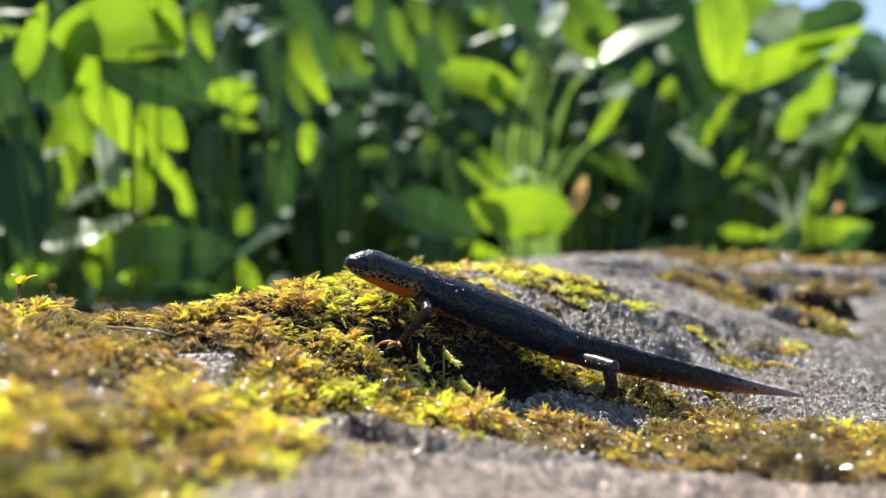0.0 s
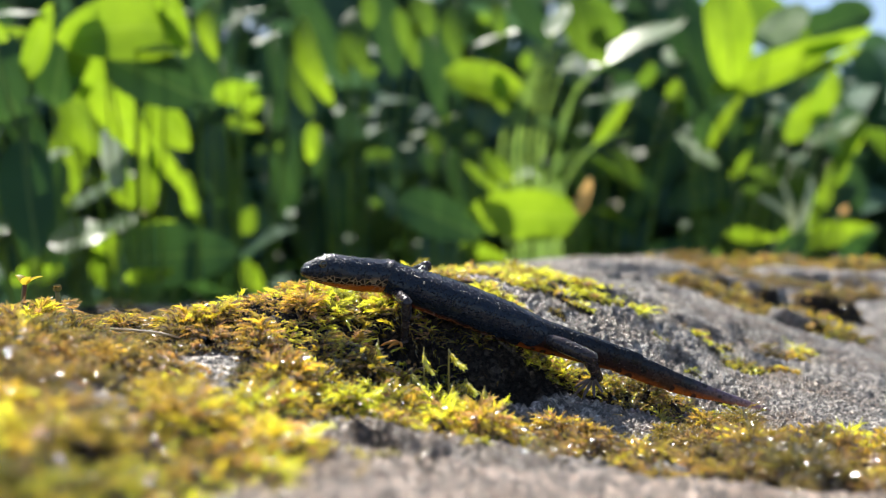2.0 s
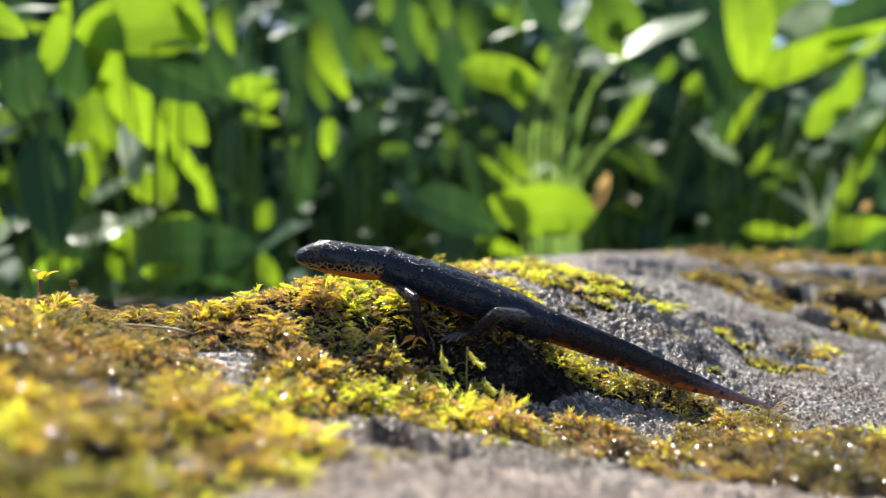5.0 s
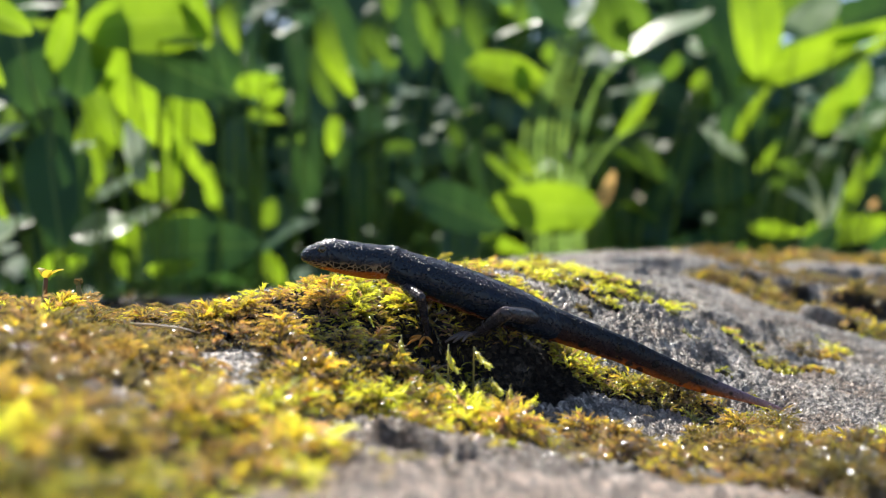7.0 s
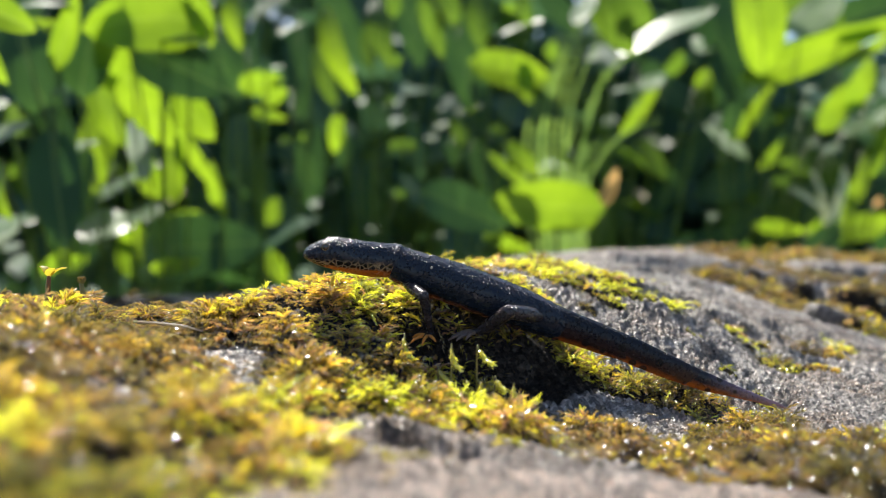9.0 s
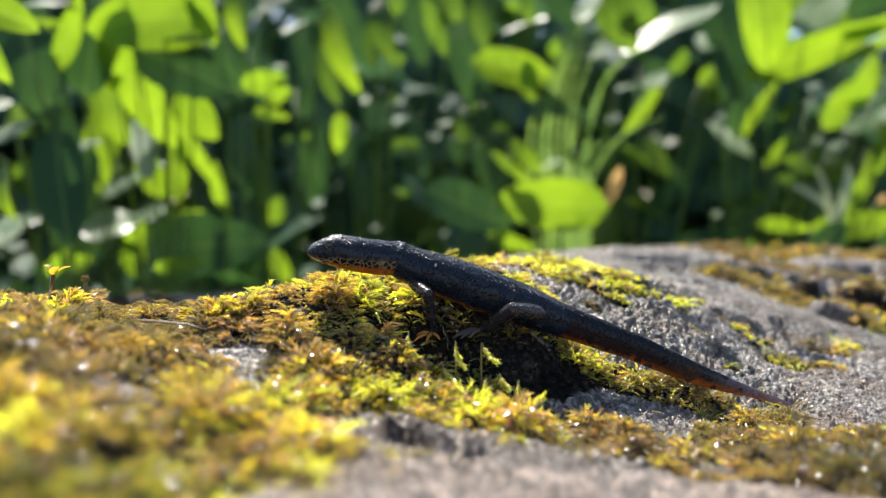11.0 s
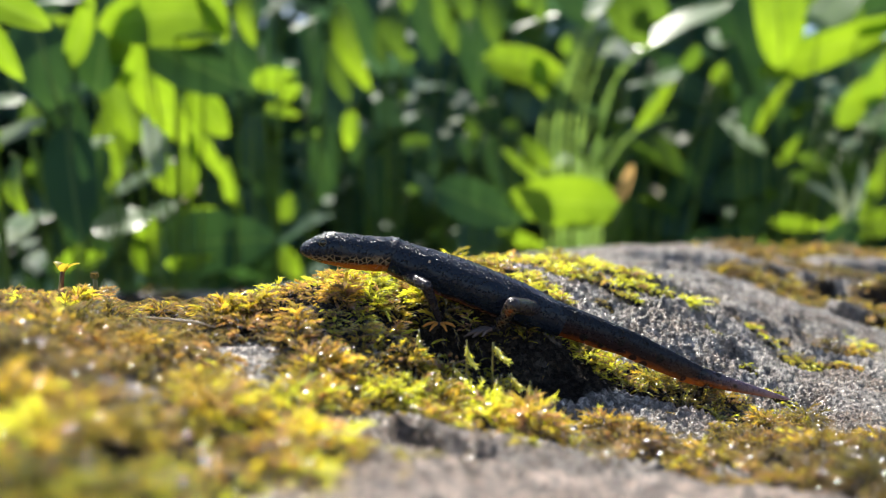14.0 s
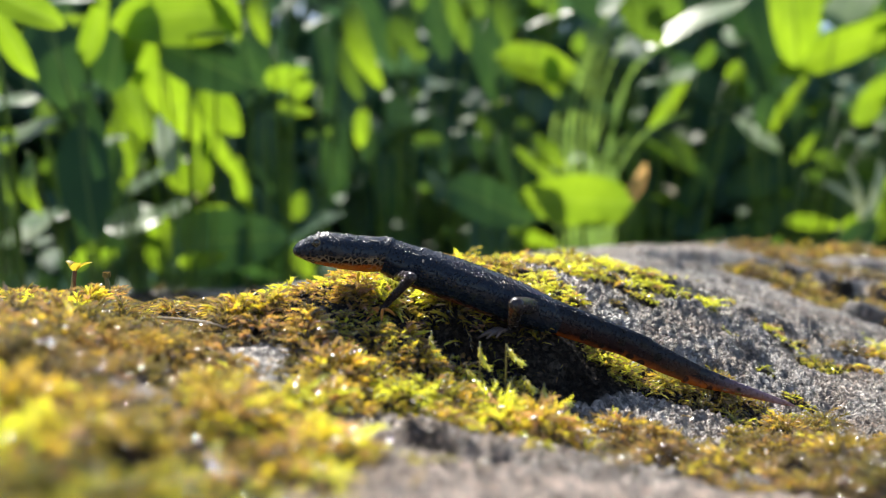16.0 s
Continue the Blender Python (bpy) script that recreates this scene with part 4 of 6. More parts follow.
def thicket(name, count, x0, x1, y0, y1, top, size, seed, mat, label, gap=None):
    """A mass of leaves on the soil, as one object; gap(x, y, z) tells where it stays open."""
    rng = np.random.default_rng(seed)
    bm = leaf_shape(1.0, 0.55, 0.3, 0.2, seed, 4, 1)
    me = bpy.data.meshes.new("shape")
    bm.to_mesh(me)
    bm.free()
    v = np.array([p.co[:] for p in me.vertices])
    f = np.array([p.vertices[:] for p in me.polygons])
    bpy.data.meshes.remove(me)
    x, y = rng.uniform(x0, x1, count), rng.uniform(y0, y1, count)
    z = rng.uniform(0.0, 1.0, count) ** 0.8 * top * (0.75 + 0.5 * vnoise(x * 4, y * 4, seed))
    if gap:
        keep = ~gap(x, y, z)
        x, y, z = x[keep], y[keep], z[keep]
    n = len(x)
    s = size * rng.uniform(0.6, 1.3, n)[:, None]
    yaw, pitch, roll = rng.uniform(0, 6.28, n)[:, None], rng.normal(-0.5, 0.6, n)[:, None], rng.normal(0, 0.5, n)[:, None]
    px, py, pz = v[:, 0] * s, v[:, 1] * s, v[:, 2] * s
    px, pz = px * np.cos(roll) + pz * np.sin(roll), pz * np.cos(roll) - px * np.sin(roll)
    py, pz = py * np.cos(pitch) - pz * np.sin(pitch), py * np.sin(pitch) + pz * np.cos(pitch)
    px, py = px * np.cos(yaw) - py * np.sin(yaw), px * np.sin(yaw) + py * np.cos(yaw)
    w = np.stack([px + x[:, None], py + y[:, None], pz + z[:, None]], -1).reshape(-1, 3)
    faces = (f[None] + (np.arange(n) * len(v))[:, None, None]).reshape(-1, 4)
    return tagged(big_mesh(name, w, faces, mat), label, "undergrowth", kind="stuff")


def clearing(x, y, z):
    """The open sky above the plants on one side."""
    return (z - LIFT > 0.22 * y) & (x > 0.40 * y)


def open_middle(x, y, z):
    """As above, and a dark gap between the herbs."""
    return clearing(x, y, z) | ((x > -0.34 * y) & (x < 0.04 * y))


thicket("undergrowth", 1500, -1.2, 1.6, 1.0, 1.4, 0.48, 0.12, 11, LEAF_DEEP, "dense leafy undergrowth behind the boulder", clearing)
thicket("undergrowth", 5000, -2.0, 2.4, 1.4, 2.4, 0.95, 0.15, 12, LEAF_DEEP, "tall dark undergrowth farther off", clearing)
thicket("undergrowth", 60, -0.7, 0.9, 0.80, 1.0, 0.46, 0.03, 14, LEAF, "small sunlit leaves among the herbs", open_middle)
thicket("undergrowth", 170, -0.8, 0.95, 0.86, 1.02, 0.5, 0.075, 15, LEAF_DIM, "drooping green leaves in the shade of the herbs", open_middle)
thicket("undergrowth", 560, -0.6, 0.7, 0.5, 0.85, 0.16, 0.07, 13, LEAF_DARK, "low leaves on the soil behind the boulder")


# ---- the newt ----
SKIN_BODY = skin_material("newt_back", -0.0030, -0.0032, 800, edge=500.0, gloss=0.3)
SKIN_HEAD = skin_material("newt_head", -0.0021, -0.0008, 1100, neck=0.0012, gloss=0.36)
SKIN_TAIL = skin_material("newt_tail", -0.0018, -0.01, 420, (0.010, 0.009, 0.010), 650.0, (0.02, 0.045), faded=(0.03, 0.02, 0.02), gloss=0.18)
SKIN_TAIL_MID = skin_material("newt_tail_mid", -0.0014, -0.01, 420, (0.012, 0.010, 0.010), 650.0, (0.004, 0.045), faded=(0.06, 0.04, 0.045), gloss=0.18)
SKIN_TAIL_END = skin_material("newt_tail_end", -0.0004, -0.01, 420, (0.012, 0.010, 0.010), 900.0, (0.0, 0.013), faded=(0.30, 0.21, 0.30))
SKIN_LEG = skin_material("newt_leg", -0.0010, -0.0005, 1300, (0.05, 0.030, 0.024), gloss=0.4)


def plain(name, color, rough, spec=0.5):
    a = Mat(name)
    col = a.mix(a.noise(900, 3, 0.6), color, tuple(c * 0.6 for c in color))
    return a.done(col, rough, a.bump(a.noise(2500, 3), 0.3, 0.0001), spec)


TOE = plain("toe_skin", (0.7, 0.28, 0.04), 0.4)
TOE_DARK = plain("hind_toe_skin", (0.15, 0.11, 0.10), 0.3)
FLAKE = plain("dry_flake", (0.6, 0.48, 0.38), 0.6)
EYE = plain("eye_black", (0.008, 0.008, 0.008), 0.06, 0.8)
IRIS = plain("eye_gold", (0.17, 0.13, 0.06), 0.35)


def loft(rings, sides=22, seed=0, warts=0.0):
    """Rings of x, half width, half height, height of the middle (millimetres), along +x."""
    bm = bmesh.new()
    loops = []
    for x, ry, rz, cz in rings:
        line = []
        for k in range(sides):
            a = 2 * math.pi * k / sides
            y, z = ry * math.cos(a), rz * math.sin(a)
            j = 1 + 0.03 * noise.noise((x * 0.6 + seed, y * 0.9, z * 0.9))
            if warts and rz > 0.5:
                d = noise.voronoi((x * 1.7 + seed, y * 1.7, z * 1.7))[0][0]
                h = 0.6 + 0.8 * noise.noise((x * 1.1, y * 1.1, z * 1.1 + seed))
                j += warts * h * math.sqrt(max(0.0, 1 - (d / 0.31) ** 2)) * (0.22 + 0.78 * max(0.0, math.sin(a))) / rz
            line.append(bm.verts.new((x * MM, y * j * MM, (z * j + cz) * MM)))
        loops.append(line)
    for p, q in zip(loops, loops[1:]):
        for k in range(sides):
            bm.faces.new((p[k], q[k], q[(k + 1) % sides], p[(k + 1) % sides]))
    bm.faces.new(loops[0])
    bm.faces.new(loops[-1][::-1])
    return bm


def blend(rings, steps=4):
    """Fills in rings along a smooth curve."""
    out = []
    n = len(rings)
    for i in range(n - 1):
        p0, p1, p2, p3 = (np.array(rings[min(max(i + k, 0), n - 1)], float) for k in (-1, 0, 1, 2))
        for s in range(steps):
            t = s / steps
            v = 0.5 * (2 * p1 + (p2 - p0) * t + (2 * p0 - 5 * p1 + 4 * p2 - p3) * t * t + (3 * p1 - p0 - 3 * p2 + p3) * t ** 3)
            v[1:3] = np.maximum(v[1:3], 0.02)
            out.append(tuple(v))
    out.append(tuple(rings[-1]))
    return out


def ball(radius, at, squash=(1, 1, 1)):
    bm = bmesh.new()
    bmesh.ops.create_uvsphere(bm, u_segments=14, v_segments=10, radius=radius * MM)
    for v in bm.verts:
        v.co = Vector((v.co.x * squash[0] + at[0] * MM, v.co.y * squash[1] + at[1] * MM, v.co.z * squash[2] + at[2] * MM))
    return bm


def ring(radius, thick, at):
    bm = bmesh.new()
    loops = []
    for i in range(16):
        a = 2 * math.pi * i / 16
        c, s = math.cos(a), math.sin(a)
        loops.append([bm.verts.new(((c * (radius + thick * math.cos(b)) + at[0]) * MM, (thick * math.sin(b) + at[1]) * MM, (s * (radius + thick * math.cos(b)) + at[2]) * MM)) for b in (0, 0.785, 1.57, 2.356, 3.14, 3.927, 4.71, 5.498)])
    for i in range(16):
        p, q = loops[i], loops[(i + 1) % 16]
        for k in range(8):
            bm.faces.new((p[k], p[(k + 1) % 8], q[(k + 1) % 8], q[k]))
    return bm


newt = tagged(new("newt"), "black alpine newt with orange belly walking over the moss", "newt")
newt.empty_display_size = 0.01

head = part("head", loft(blend([(-1.5, 2.6, 2.65, -0.6), (0, 2.85, 2.9, -0.62), (4, 3.0, 2.95, -0.65), (7, 3.2, 2.85, -0.4), (9, 3.15, 2.8, -0.15), (10.8, 2.8, 2.65, 0.0), (12.4, 2.3, 2.15, -0.15), (13.9, 1.85, 1.45, -0.3), (14.8, 1.4, 0.95, -0.4), (15.2, 0.7, 0.5, -0.45), (15.3, 0.2, 0.15, -0.45)], 20), 120, 5, 0.21), SKIN_HEAD, newt, "dark head with a pale net of spots on the cheek and orange throat")
for sgn in (1, -1):
    eye = part("eye", ball(0.85, (12.1, sgn * 1.85, 0.9), (1, 0.8, 1)), EYE, head, "round glossy black eye with a golden ring")
    part("iris", ring(0.55, 0.06, (12.1, sgn * 2.4, 0.9)), IRIS, eye)
    part("nostril", ball(0.16, (14.7, sgn * 0.95, 0.15)), EYE, head)
torso = part("torso", loft(blend([(-2.0, 2.3, 2.3, -0.6), (-0.6, 2.6, 2.65, -0.65), (0.3, 2.95, 2.95, -0.65), (1.2, 3.1, 3.1, -0.75), (4, 3.5, 3.3, -0.75), (10, 4.0, 3.6, -0.4), (16, 4.0, 3.65, -0.2), (22.5, 3.65, 3.55, -0.1), (27, 3.0, 3.2, -0.05), (29, 2.7, 3.0, -0.08), (31.5, 2.2, 2.65, -0.1)], 46), 190, 3, 0.24), SKIN_BODY, newt)
fold = part("collar_fold", ring(2.0, 1.02, (0, 0, -0.6)), SKIN_BODY, torso)
fold.matrix_basis = pose(0.0003, 0, 0.00018, 0, 10, 90)
part("skin_flake", ball(0.3, (6.4, -3.35, 0.85), (0.7, 0.5, 1.3)), FLAKE, torso, "pale dry flake stuck to the back")
tail_root = part("tail_root", loft(blend([(-3.0, 2.75, 3.05, -0.1), (0, 2.65, 3.02, -0.1), (6, 2.0, 2.75, -0.15), (12, 1.5, 2.5, -0.25), (16.2, 1.24, 2.3, -0.3), (20, 1.0, 2.05, -0.33)], 22), 90, 9, 0.08), SKIN_TAIL, newt)
tail_middle = part("tail_middle", loft(blend([(-3, 1.1, 2.1, -0.27), (0.2, 1.24, 2.33, -0.3), (7, 0.95, 2.15, -0.4), (12.5, 0.72, 1.82, -0.35), (14, 0.66, 1.66, -0.3), (17, 0.48, 1.2, -0.3)], 10), 40, 11, 0.03), SKIN_TAIL_MID, newt)
tail_end = part("tail_end", loft(blend([(-3.5, 0.7, 1.78, -0.33), (0.2, 0.67, 1.67, -0.3), (6, 0.5, 1.1, -0.25), (11, 0.3, 0.7, -0.18), (15, 0.17, 0.36, -0.12), (16.6, 0.05, 0.08, -0.1)], 10), 40, 12, 0.03), SKIN_TAIL_END, newt, "thin blade-like violet-brown tail end with orange lower edge")


def limb_piece(name, length, r0, r1, r2):
    """The upper pieces start narrow inside the body, the lower ones with a round joint."""
    start = [(-1.6, r0 * 0.25, r0 * 0.25, 0), (0.8, r0 * 0.72, r0 * 0.72, 0)] if name in ("thigh", "upper_arm") else [(-r0 * 0.95, r0 * 0.25, r0 * 0.25, 0), (-r0 * 0.55, r0 * 0.82, r0 * 0.82, 0), (0.2, r0 * 1.03, r0 * 1.03, 0)]
    bm = loft(blend(start + [(length * 0.45, r1, r1, 0), (length, r2, r2, 0), (length + r2 * 0.6, r2 * 0.75, r2 * 0.75, 0), (length + r2, r2 * 0.2, r2 * 0.2, 0)], 8), 28, length, 0.16)
    return part(name, bm, SKIN_LEG, newt)


def foot(name, palm, toes, reach, mat, thick, spread=48):
    """A flat foot along +x with spread toes."""
    ob = part(name, loft(blend([(-0.6, 0.42, 0.42, 0), (0, 0.6, 0.5, 0), (palm, 0.75, 0.36, -0.1), (palm + 0.5, 0.45, 0.22, -0.15)], 3), 12, 7), SKIN_LEG, newt)
    for i in range(toes):
        a = radians(-spread + 2 * spread * i / (toes - 1))
        ln = reach * (1.0 - 0.3 * abs(i - (toes - 1) / 2) / (toes - 1) * 2)
        pts = [(palm * 0.8 * MM, math.sin(a) * 0.5 * MM, -0.1 * MM)]
        for t in (0.35, 0.7, 1.0):
            pts.append(((palm * 0.8 + math.cos(a) * ln * t) * MM, math.sin(a) * (0.5 + ln * t) * MM, (-0.1 + 0.45 * math.sin(t * 2.6) - 0.55 * t) * MM))
        part("toe", tube(pts, [q * thick * MM for q in (1.15, 1.0, 0.9, 0.45)], 8), mat, ob, "thin orange-brown toe" if mat is TOE else "thin dark toe")
    return ob


upper_arm = limb_piece("upper_arm", 5.9, 1.15, 0.98, 0.88)
forearm = limb_piece("forearm", 7.6, 0.85, 0.74, 0.56)
front_foot = foot("front_foot", 1.2, 4, 3.4, TOE, 0.27, 68)
thigh = limb_piece("thigh", 8.5, 1.55, 1.36, 1.16)
shank = limb_piece("shank", 7.2, 1.18, 1.08, 0.88)
hind_foot = foot("hind_foot", 1.8, 5, 4.6, TOE_DARK, 0.3)
far_upper_arm = limb_piece("upper_arm", 4.5, 1.15, 0.98, 0.88)
far_forearm = limb_piece("forearm", 7.0, 1.0, 0.95, 0.7)
far_front_foot = foot("front_foot", 1.2, 4, 3.0, TOE, 0.27, 68)
far_thigh = limb_piece("thigh", 6.5, 1.6, 1.4, 1.1)
far_shank = limb_piece("shank", 6.0, 1.1, 1.0, 0.8)
far_hind_foot = foot("hind_foot", 1.6, 5, 3.6, TOE, 0.36)


def aimed(p, q, ref):
    x = (q - p).normalized()
    z = (ref - x * ref.dot(x)).normalized()
    y = z.cross(x)
    return Matrix(((x.x, y.x, z.x, p.x), (x.y, y.y, z.y, p.y), (x.z, y.z, z.z, p.z), (0, 0, 0, 1)))


def along(a, b, c, d, e, f):
    """From joint to joint, back upwards; millimetres in the newt's space."""
    return aimed(Vector((a, b, c)) * MM, Vector((d, e, f)) * MM, Vector((0, 0, 1)))


def limb(a, b, c, d, e, f):
    """From joint to joint, back outwards and up."""
    return aimed(Vector((a, b, c)) * MM, Vector((d, e, f)) * MM, Vector((0.35, -0.6, 0.7)))


def motions():
    walk(newt, [
        (0.0, pose(0.00095, 0.12144, 0.17300)),
        (0.8, pose(-0.00078, 0.12133, 0.17300)),
        (1.2, pose(-0.00233, 0.12124, 0.17300)),
        (1.5, pose(-0.00365, 0.12116, 0.17300)),
        (1.8, pose(-0.00501, 0.12108, 0.17300)),
        (2.2, pose(-0.00587, 0.12103, 0.17300)),
        (2.8, pose(-0.00677, 0.12097, 0.17300)),
        (3.0, pose(-0.00702, 0.12096, 0.17300)),
        (3.1, pose(-0.00702, 0.12096, 0.17300)),
        (3.2, pose(-0.00712, 0.12095, 0.17300)),
        (3.3, pose(-0.00722, 0.12095, 0.17300)),
        (3.4, pose(-0.00732, 0.12094, 0.17300)),
        (3.6, pose(-0.00749, 0.12093, 0.17300)),
        (3.8, pose(-0.00765, 0.12092, 0.17300)),
        (4.2, pose(-0.00793, 0.12090, 0.17300)),
        (5.0, pose(-0.00888, 0.12085, 0.17300)),
        (7.0, pose(-0.00888, 0.12085, 0.17300)),
        (9.0, pose(-0.00888, 0.12085, 0.17300)),
        (13.0, pose(-0.00888, 0.12085, 0.17300)),
        (13.2, pose(-0.00888, 0.12085, 0.17300)),
        (13.4, pose(-0.00942, 0.12081, 0.17300)),
        (13.8, pose(-0.01088, 0.12073, 0.17300)),
        (14.0, pose(-0.01167, 0.12068, 0.17300)),
        (14.2, pose(-0.01203, 0.12066, 0.17300)),
        (14.4, pose(-0.01247, 0.12063, 0.17300)),
        (14.6, pose(-0.01330, 0.12058, 0.17300)),
        (15.0, pose(-0.01450, 0.12051, 0.17300)),
        (16.0, pose(-0.01476, 0.12049, 0.17300)),
    ])
    walk(head, [
        (0.0, along(0.00, 0.00, 15.68, -11.80, -8.57, 19.97)),
        (0.8, along(0.00, 0.00, 17.28, -11.58, -9.43, 20.09)),
        (1.2, along(0.00, 0.00, 17.37, -11.63, -9.43, 19.99)),
        (1.5, along(0.00, 0.00, 17.80, -12.96, -7.70, 19.73)),
        (1.8, along(0.00, 0.00, 17.66, -13.71, -6.40, 19.15)),
        (2.2, along(0.00, 0.00, 17.35, -13.99, -5.82, 18.52)),
        (2.8, along(0.00, 0.00, 17.94, -13.52, -6.86, 19.04)),
        (3.0, along(0.00, 0.00, 18.25, -13.49, -6.93, 19.33)),
        (3.1, along(0.00, 0.00, 18.32, -13.78, -6.33, 19.36)),
        (3.2, along(0.00, 0.00, 18.39, -13.92, -6.01, 19.41)),
        (3.3, along(0.00, 0.00, 18.56, -14.27, -5.12, 19.70)),
        (3.4, along(0.00, 0.00, 18.73, -14.74, -3.55, 19.77)),
        (3.6, along(0.00, 0.00, 18.97, -15.06, -2.83, 19.87)),
        (3.8, along(0.00, 0.00, 19.20, -15.30, -2.94, 20.10)),
        (4.2, along(0.00, 0.00, 19.11, -15.44, -3.01, 20.29)),
        (5.0, along(0.00, 0.00, 18.93, -14.41, -4.63, 20.35)),
        (7.0, along(0.00, 0.00, 18.93, -14.41, -4.63, 20.35)),
        (9.0, along(0.00, 0.00, 18.93, -14.41, -4.63, 20.35)),
        (13.0, along(0.00, 0.00, 18.93, -14.41, -4.63, 20.35)),
        (13.2, along(0.00, 0.00, 18.93, -14.41, -4.63, 20.35)),
        (13.4, along(0.00, 0.00, 18.93, -15.07, -3.08, 19.99)),
        (13.8, along(0.00, 0.00, 19.14, -14.95, -3.26, 19.91)),
        (14.0, along(0.00, 0.00, 19.30, -14.09, -5.62, 20.29)),
        (14.2, along(0.00, 0.00, 19.28, -14.85, -3.38, 20.05)),
        (14.4, along(0.00, 0.00, 19.08, -14.81, -3.43, 19.84)),
        (14.6, along(0.00, 0.00, 19.29, -13.98, -5.89, 20.28)),
        (15.0, along(0.00, 0.00, 19.43, -13.69, -6.54, 20.44)),
        (16.0, along(0.00, 0.00, 19.30, -13.75, -6.42, 20.21)),
    ])
    walk(torso, [
        (0.0, along(0.00, 0.00, 15.68, 27.28, 1.64, 3.27)),
        (0.8, along(0.00, 0.00, 17.28, 26.99, 1.62, 3.87)),
        (1.2, along(0.00, 0.00, 17.37, 26.92, 1.62, 4.74)),
        (1.5, along(0.00, 0.00, 17.80, 26.45, 1.59, 5.61)),
        (1.8, along(0.00, 0.00, 17.66, 26.34, 1.58, 6.34)),
        (2.2, along(0.00, 0.00, 17.35, 26.62, 1.60, 6.19)),
        (2.8, along(0.00, 0.00, 17.94, 27.07, 1.62, 6.39)),
        (3.0, along(0.00, 0.00, 18.25, 27.24, 1.63, 6.62)),
        (3.1, along(0.00, 0.00, 18.32, 27.33, 1.64, 6.89)),
        (3.2, along(0.00, 0.00, 18.39, 27.32, 1.64, 7.27)),
        (3.3, along(0.00, 0.00, 18.56, 26.90, 1.61, 7.35)),
        (3.4, along(0.00, 0.00, 18.73, 26.49, 1.59, 7.53)),
        (3.6, along(0.00, 0.00, 18.97, 25.75, 1.54, 7.89)),
        (3.8, along(0.00, 0.00, 19.20, 25.20, 1.51, 8.16)),
        (4.2, along(0.00, 0.00, 19.11, 24.94, 1.50, 8.50)),
        (5.0, along(0.00, 0.00, 18.93, 25.27, 1.52, 8.60)),
        (7.0, along(0.00, 0.00, 18.93, 25.27, 1.52, 8.60)),
        (9.0, along(0.00, 0.00, 18.93, 25.27, 1.52, 8.60)),
        (13.0, along(0.00, 0.00, 18.93, 25.27, 1.52, 8.60)),
        (13.2, along(0.00, 0.00, 18.93, 25.27, 1.52, 8.60)),
        (13.4, along(0.00, 0.00, 18.93, 24.75, 1.48, 8.31)),
        (13.8, along(0.00, 0.00, 19.14, 24.54, 1.47, 8.60)),
        (14.0, along(0.00, 0.00, 19.30, 24.66, 1.48, 8.99)),
        (14.2, along(0.00, 0.00, 19.28, 24.71, 1.48, 9.00)),
        (14.4, along(0.00, 0.00, 19.08, 24.85, 1.49, 9.11)),
        (14.6, along(0.00, 0.00, 19.29, 24.88, 1.49, 9.17)),
        (15.0, along(0.00, 0.00, 19.43, 25.29, 1.52, 9.39)),
        (16.0, along(0.00, 0.00, 19.30, 25.31, 1.52, 9.17)),
    ])
    walk(tail_root, [
        (0.0, along(27.28, 1.64, 3.27, 43.13, 2.59, -0.86)),
        (0.8, along(26.99, 1.62, 3.87, 41.08, 2.46, 0.46)),
        (1.2, along(26.92, 1.62, 4.74, 41.28, 2.48, 0.82)),
        (1.5, along(26.45, 1.59, 5.61, 40.66, 2.44, 1.41)),
        (1.8, along(26.34, 1.58, 6.34, 40.38, 2.42, 1.76)),
        (2.2, along(26.62, 1.60, 6.19, 40.58, 2.44, 2.27)),
        (2.8, along(27.07, 1.62, 6.39, 40.73, 2.44, 2.31)),
        (3.0, along(27.24, 1.63, 6.62, 40.99, 2.46, 2.25)),
        (3.1, along(27.33, 1.64, 6.89, 41.18, 2.47, 2.22)),
        (3.2, along(27.32, 1.64, 7.27, 41.26, 2.48, 2.19)),
        (3.3, along(26.90, 1.61, 7.35, 41.03, 2.46, 2.27)),
        (3.4, along(26.49, 1.59, 7.53, 40.80, 2.45, 2.45)),
        (3.6, along(25.75, 1.54, 7.89, 40.13, 2.41, 2.73)),
        (3.8, along(25.20, 1.51, 8.16, 40.06, 2.40, 3.10)),
        (4.2, along(24.94, 1.50, 8.50, 39.96, 2.40, 3.57)),
        (5.0, along(25.27, 1.52, 8.60, 40.50, 2.43, 3.07)),
        (7.0, along(25.27, 1.52, 8.60, 40.50, 2.43, 3.07)),
        (9.0, along(25.27, 1.52, 8.60, 40.50, 2.43, 3.07)),
        (13.0, along(25.27, 1.52, 8.60, 40.50, 2.43, 3.07)),
        (13.2, along(25.27, 1.52, 8.60, 40.50, 2.43, 3.07)),
        (13.4, along(24.75, 1.48, 8.31, 40.29, 2.42, 2.96)),
        (13.8, along(24.54, 1.47, 8.60, 39.99, 2.40, 3.29)),
        (14.0, along(24.66, 1.48, 8.99, 40.16, 2.41, 3.52)),
        (14.2, along(24.71, 1.48, 9.00, 39.97, 2.40, 3.64)),
        (14.4, along(24.85, 1.49, 9.11, 40.27, 2.42, 3.67)),
        (14.6, along(24.88, 1.49, 9.17, 40.14, 2.41, 3.95)),
        (15.0, along(25.29, 1.52, 9.39, 39.96, 2.40, 4.23)),
        (16.0, along(25.31, 1.52, 9.17, 40.17, 2.41, 4.13)),
    ])
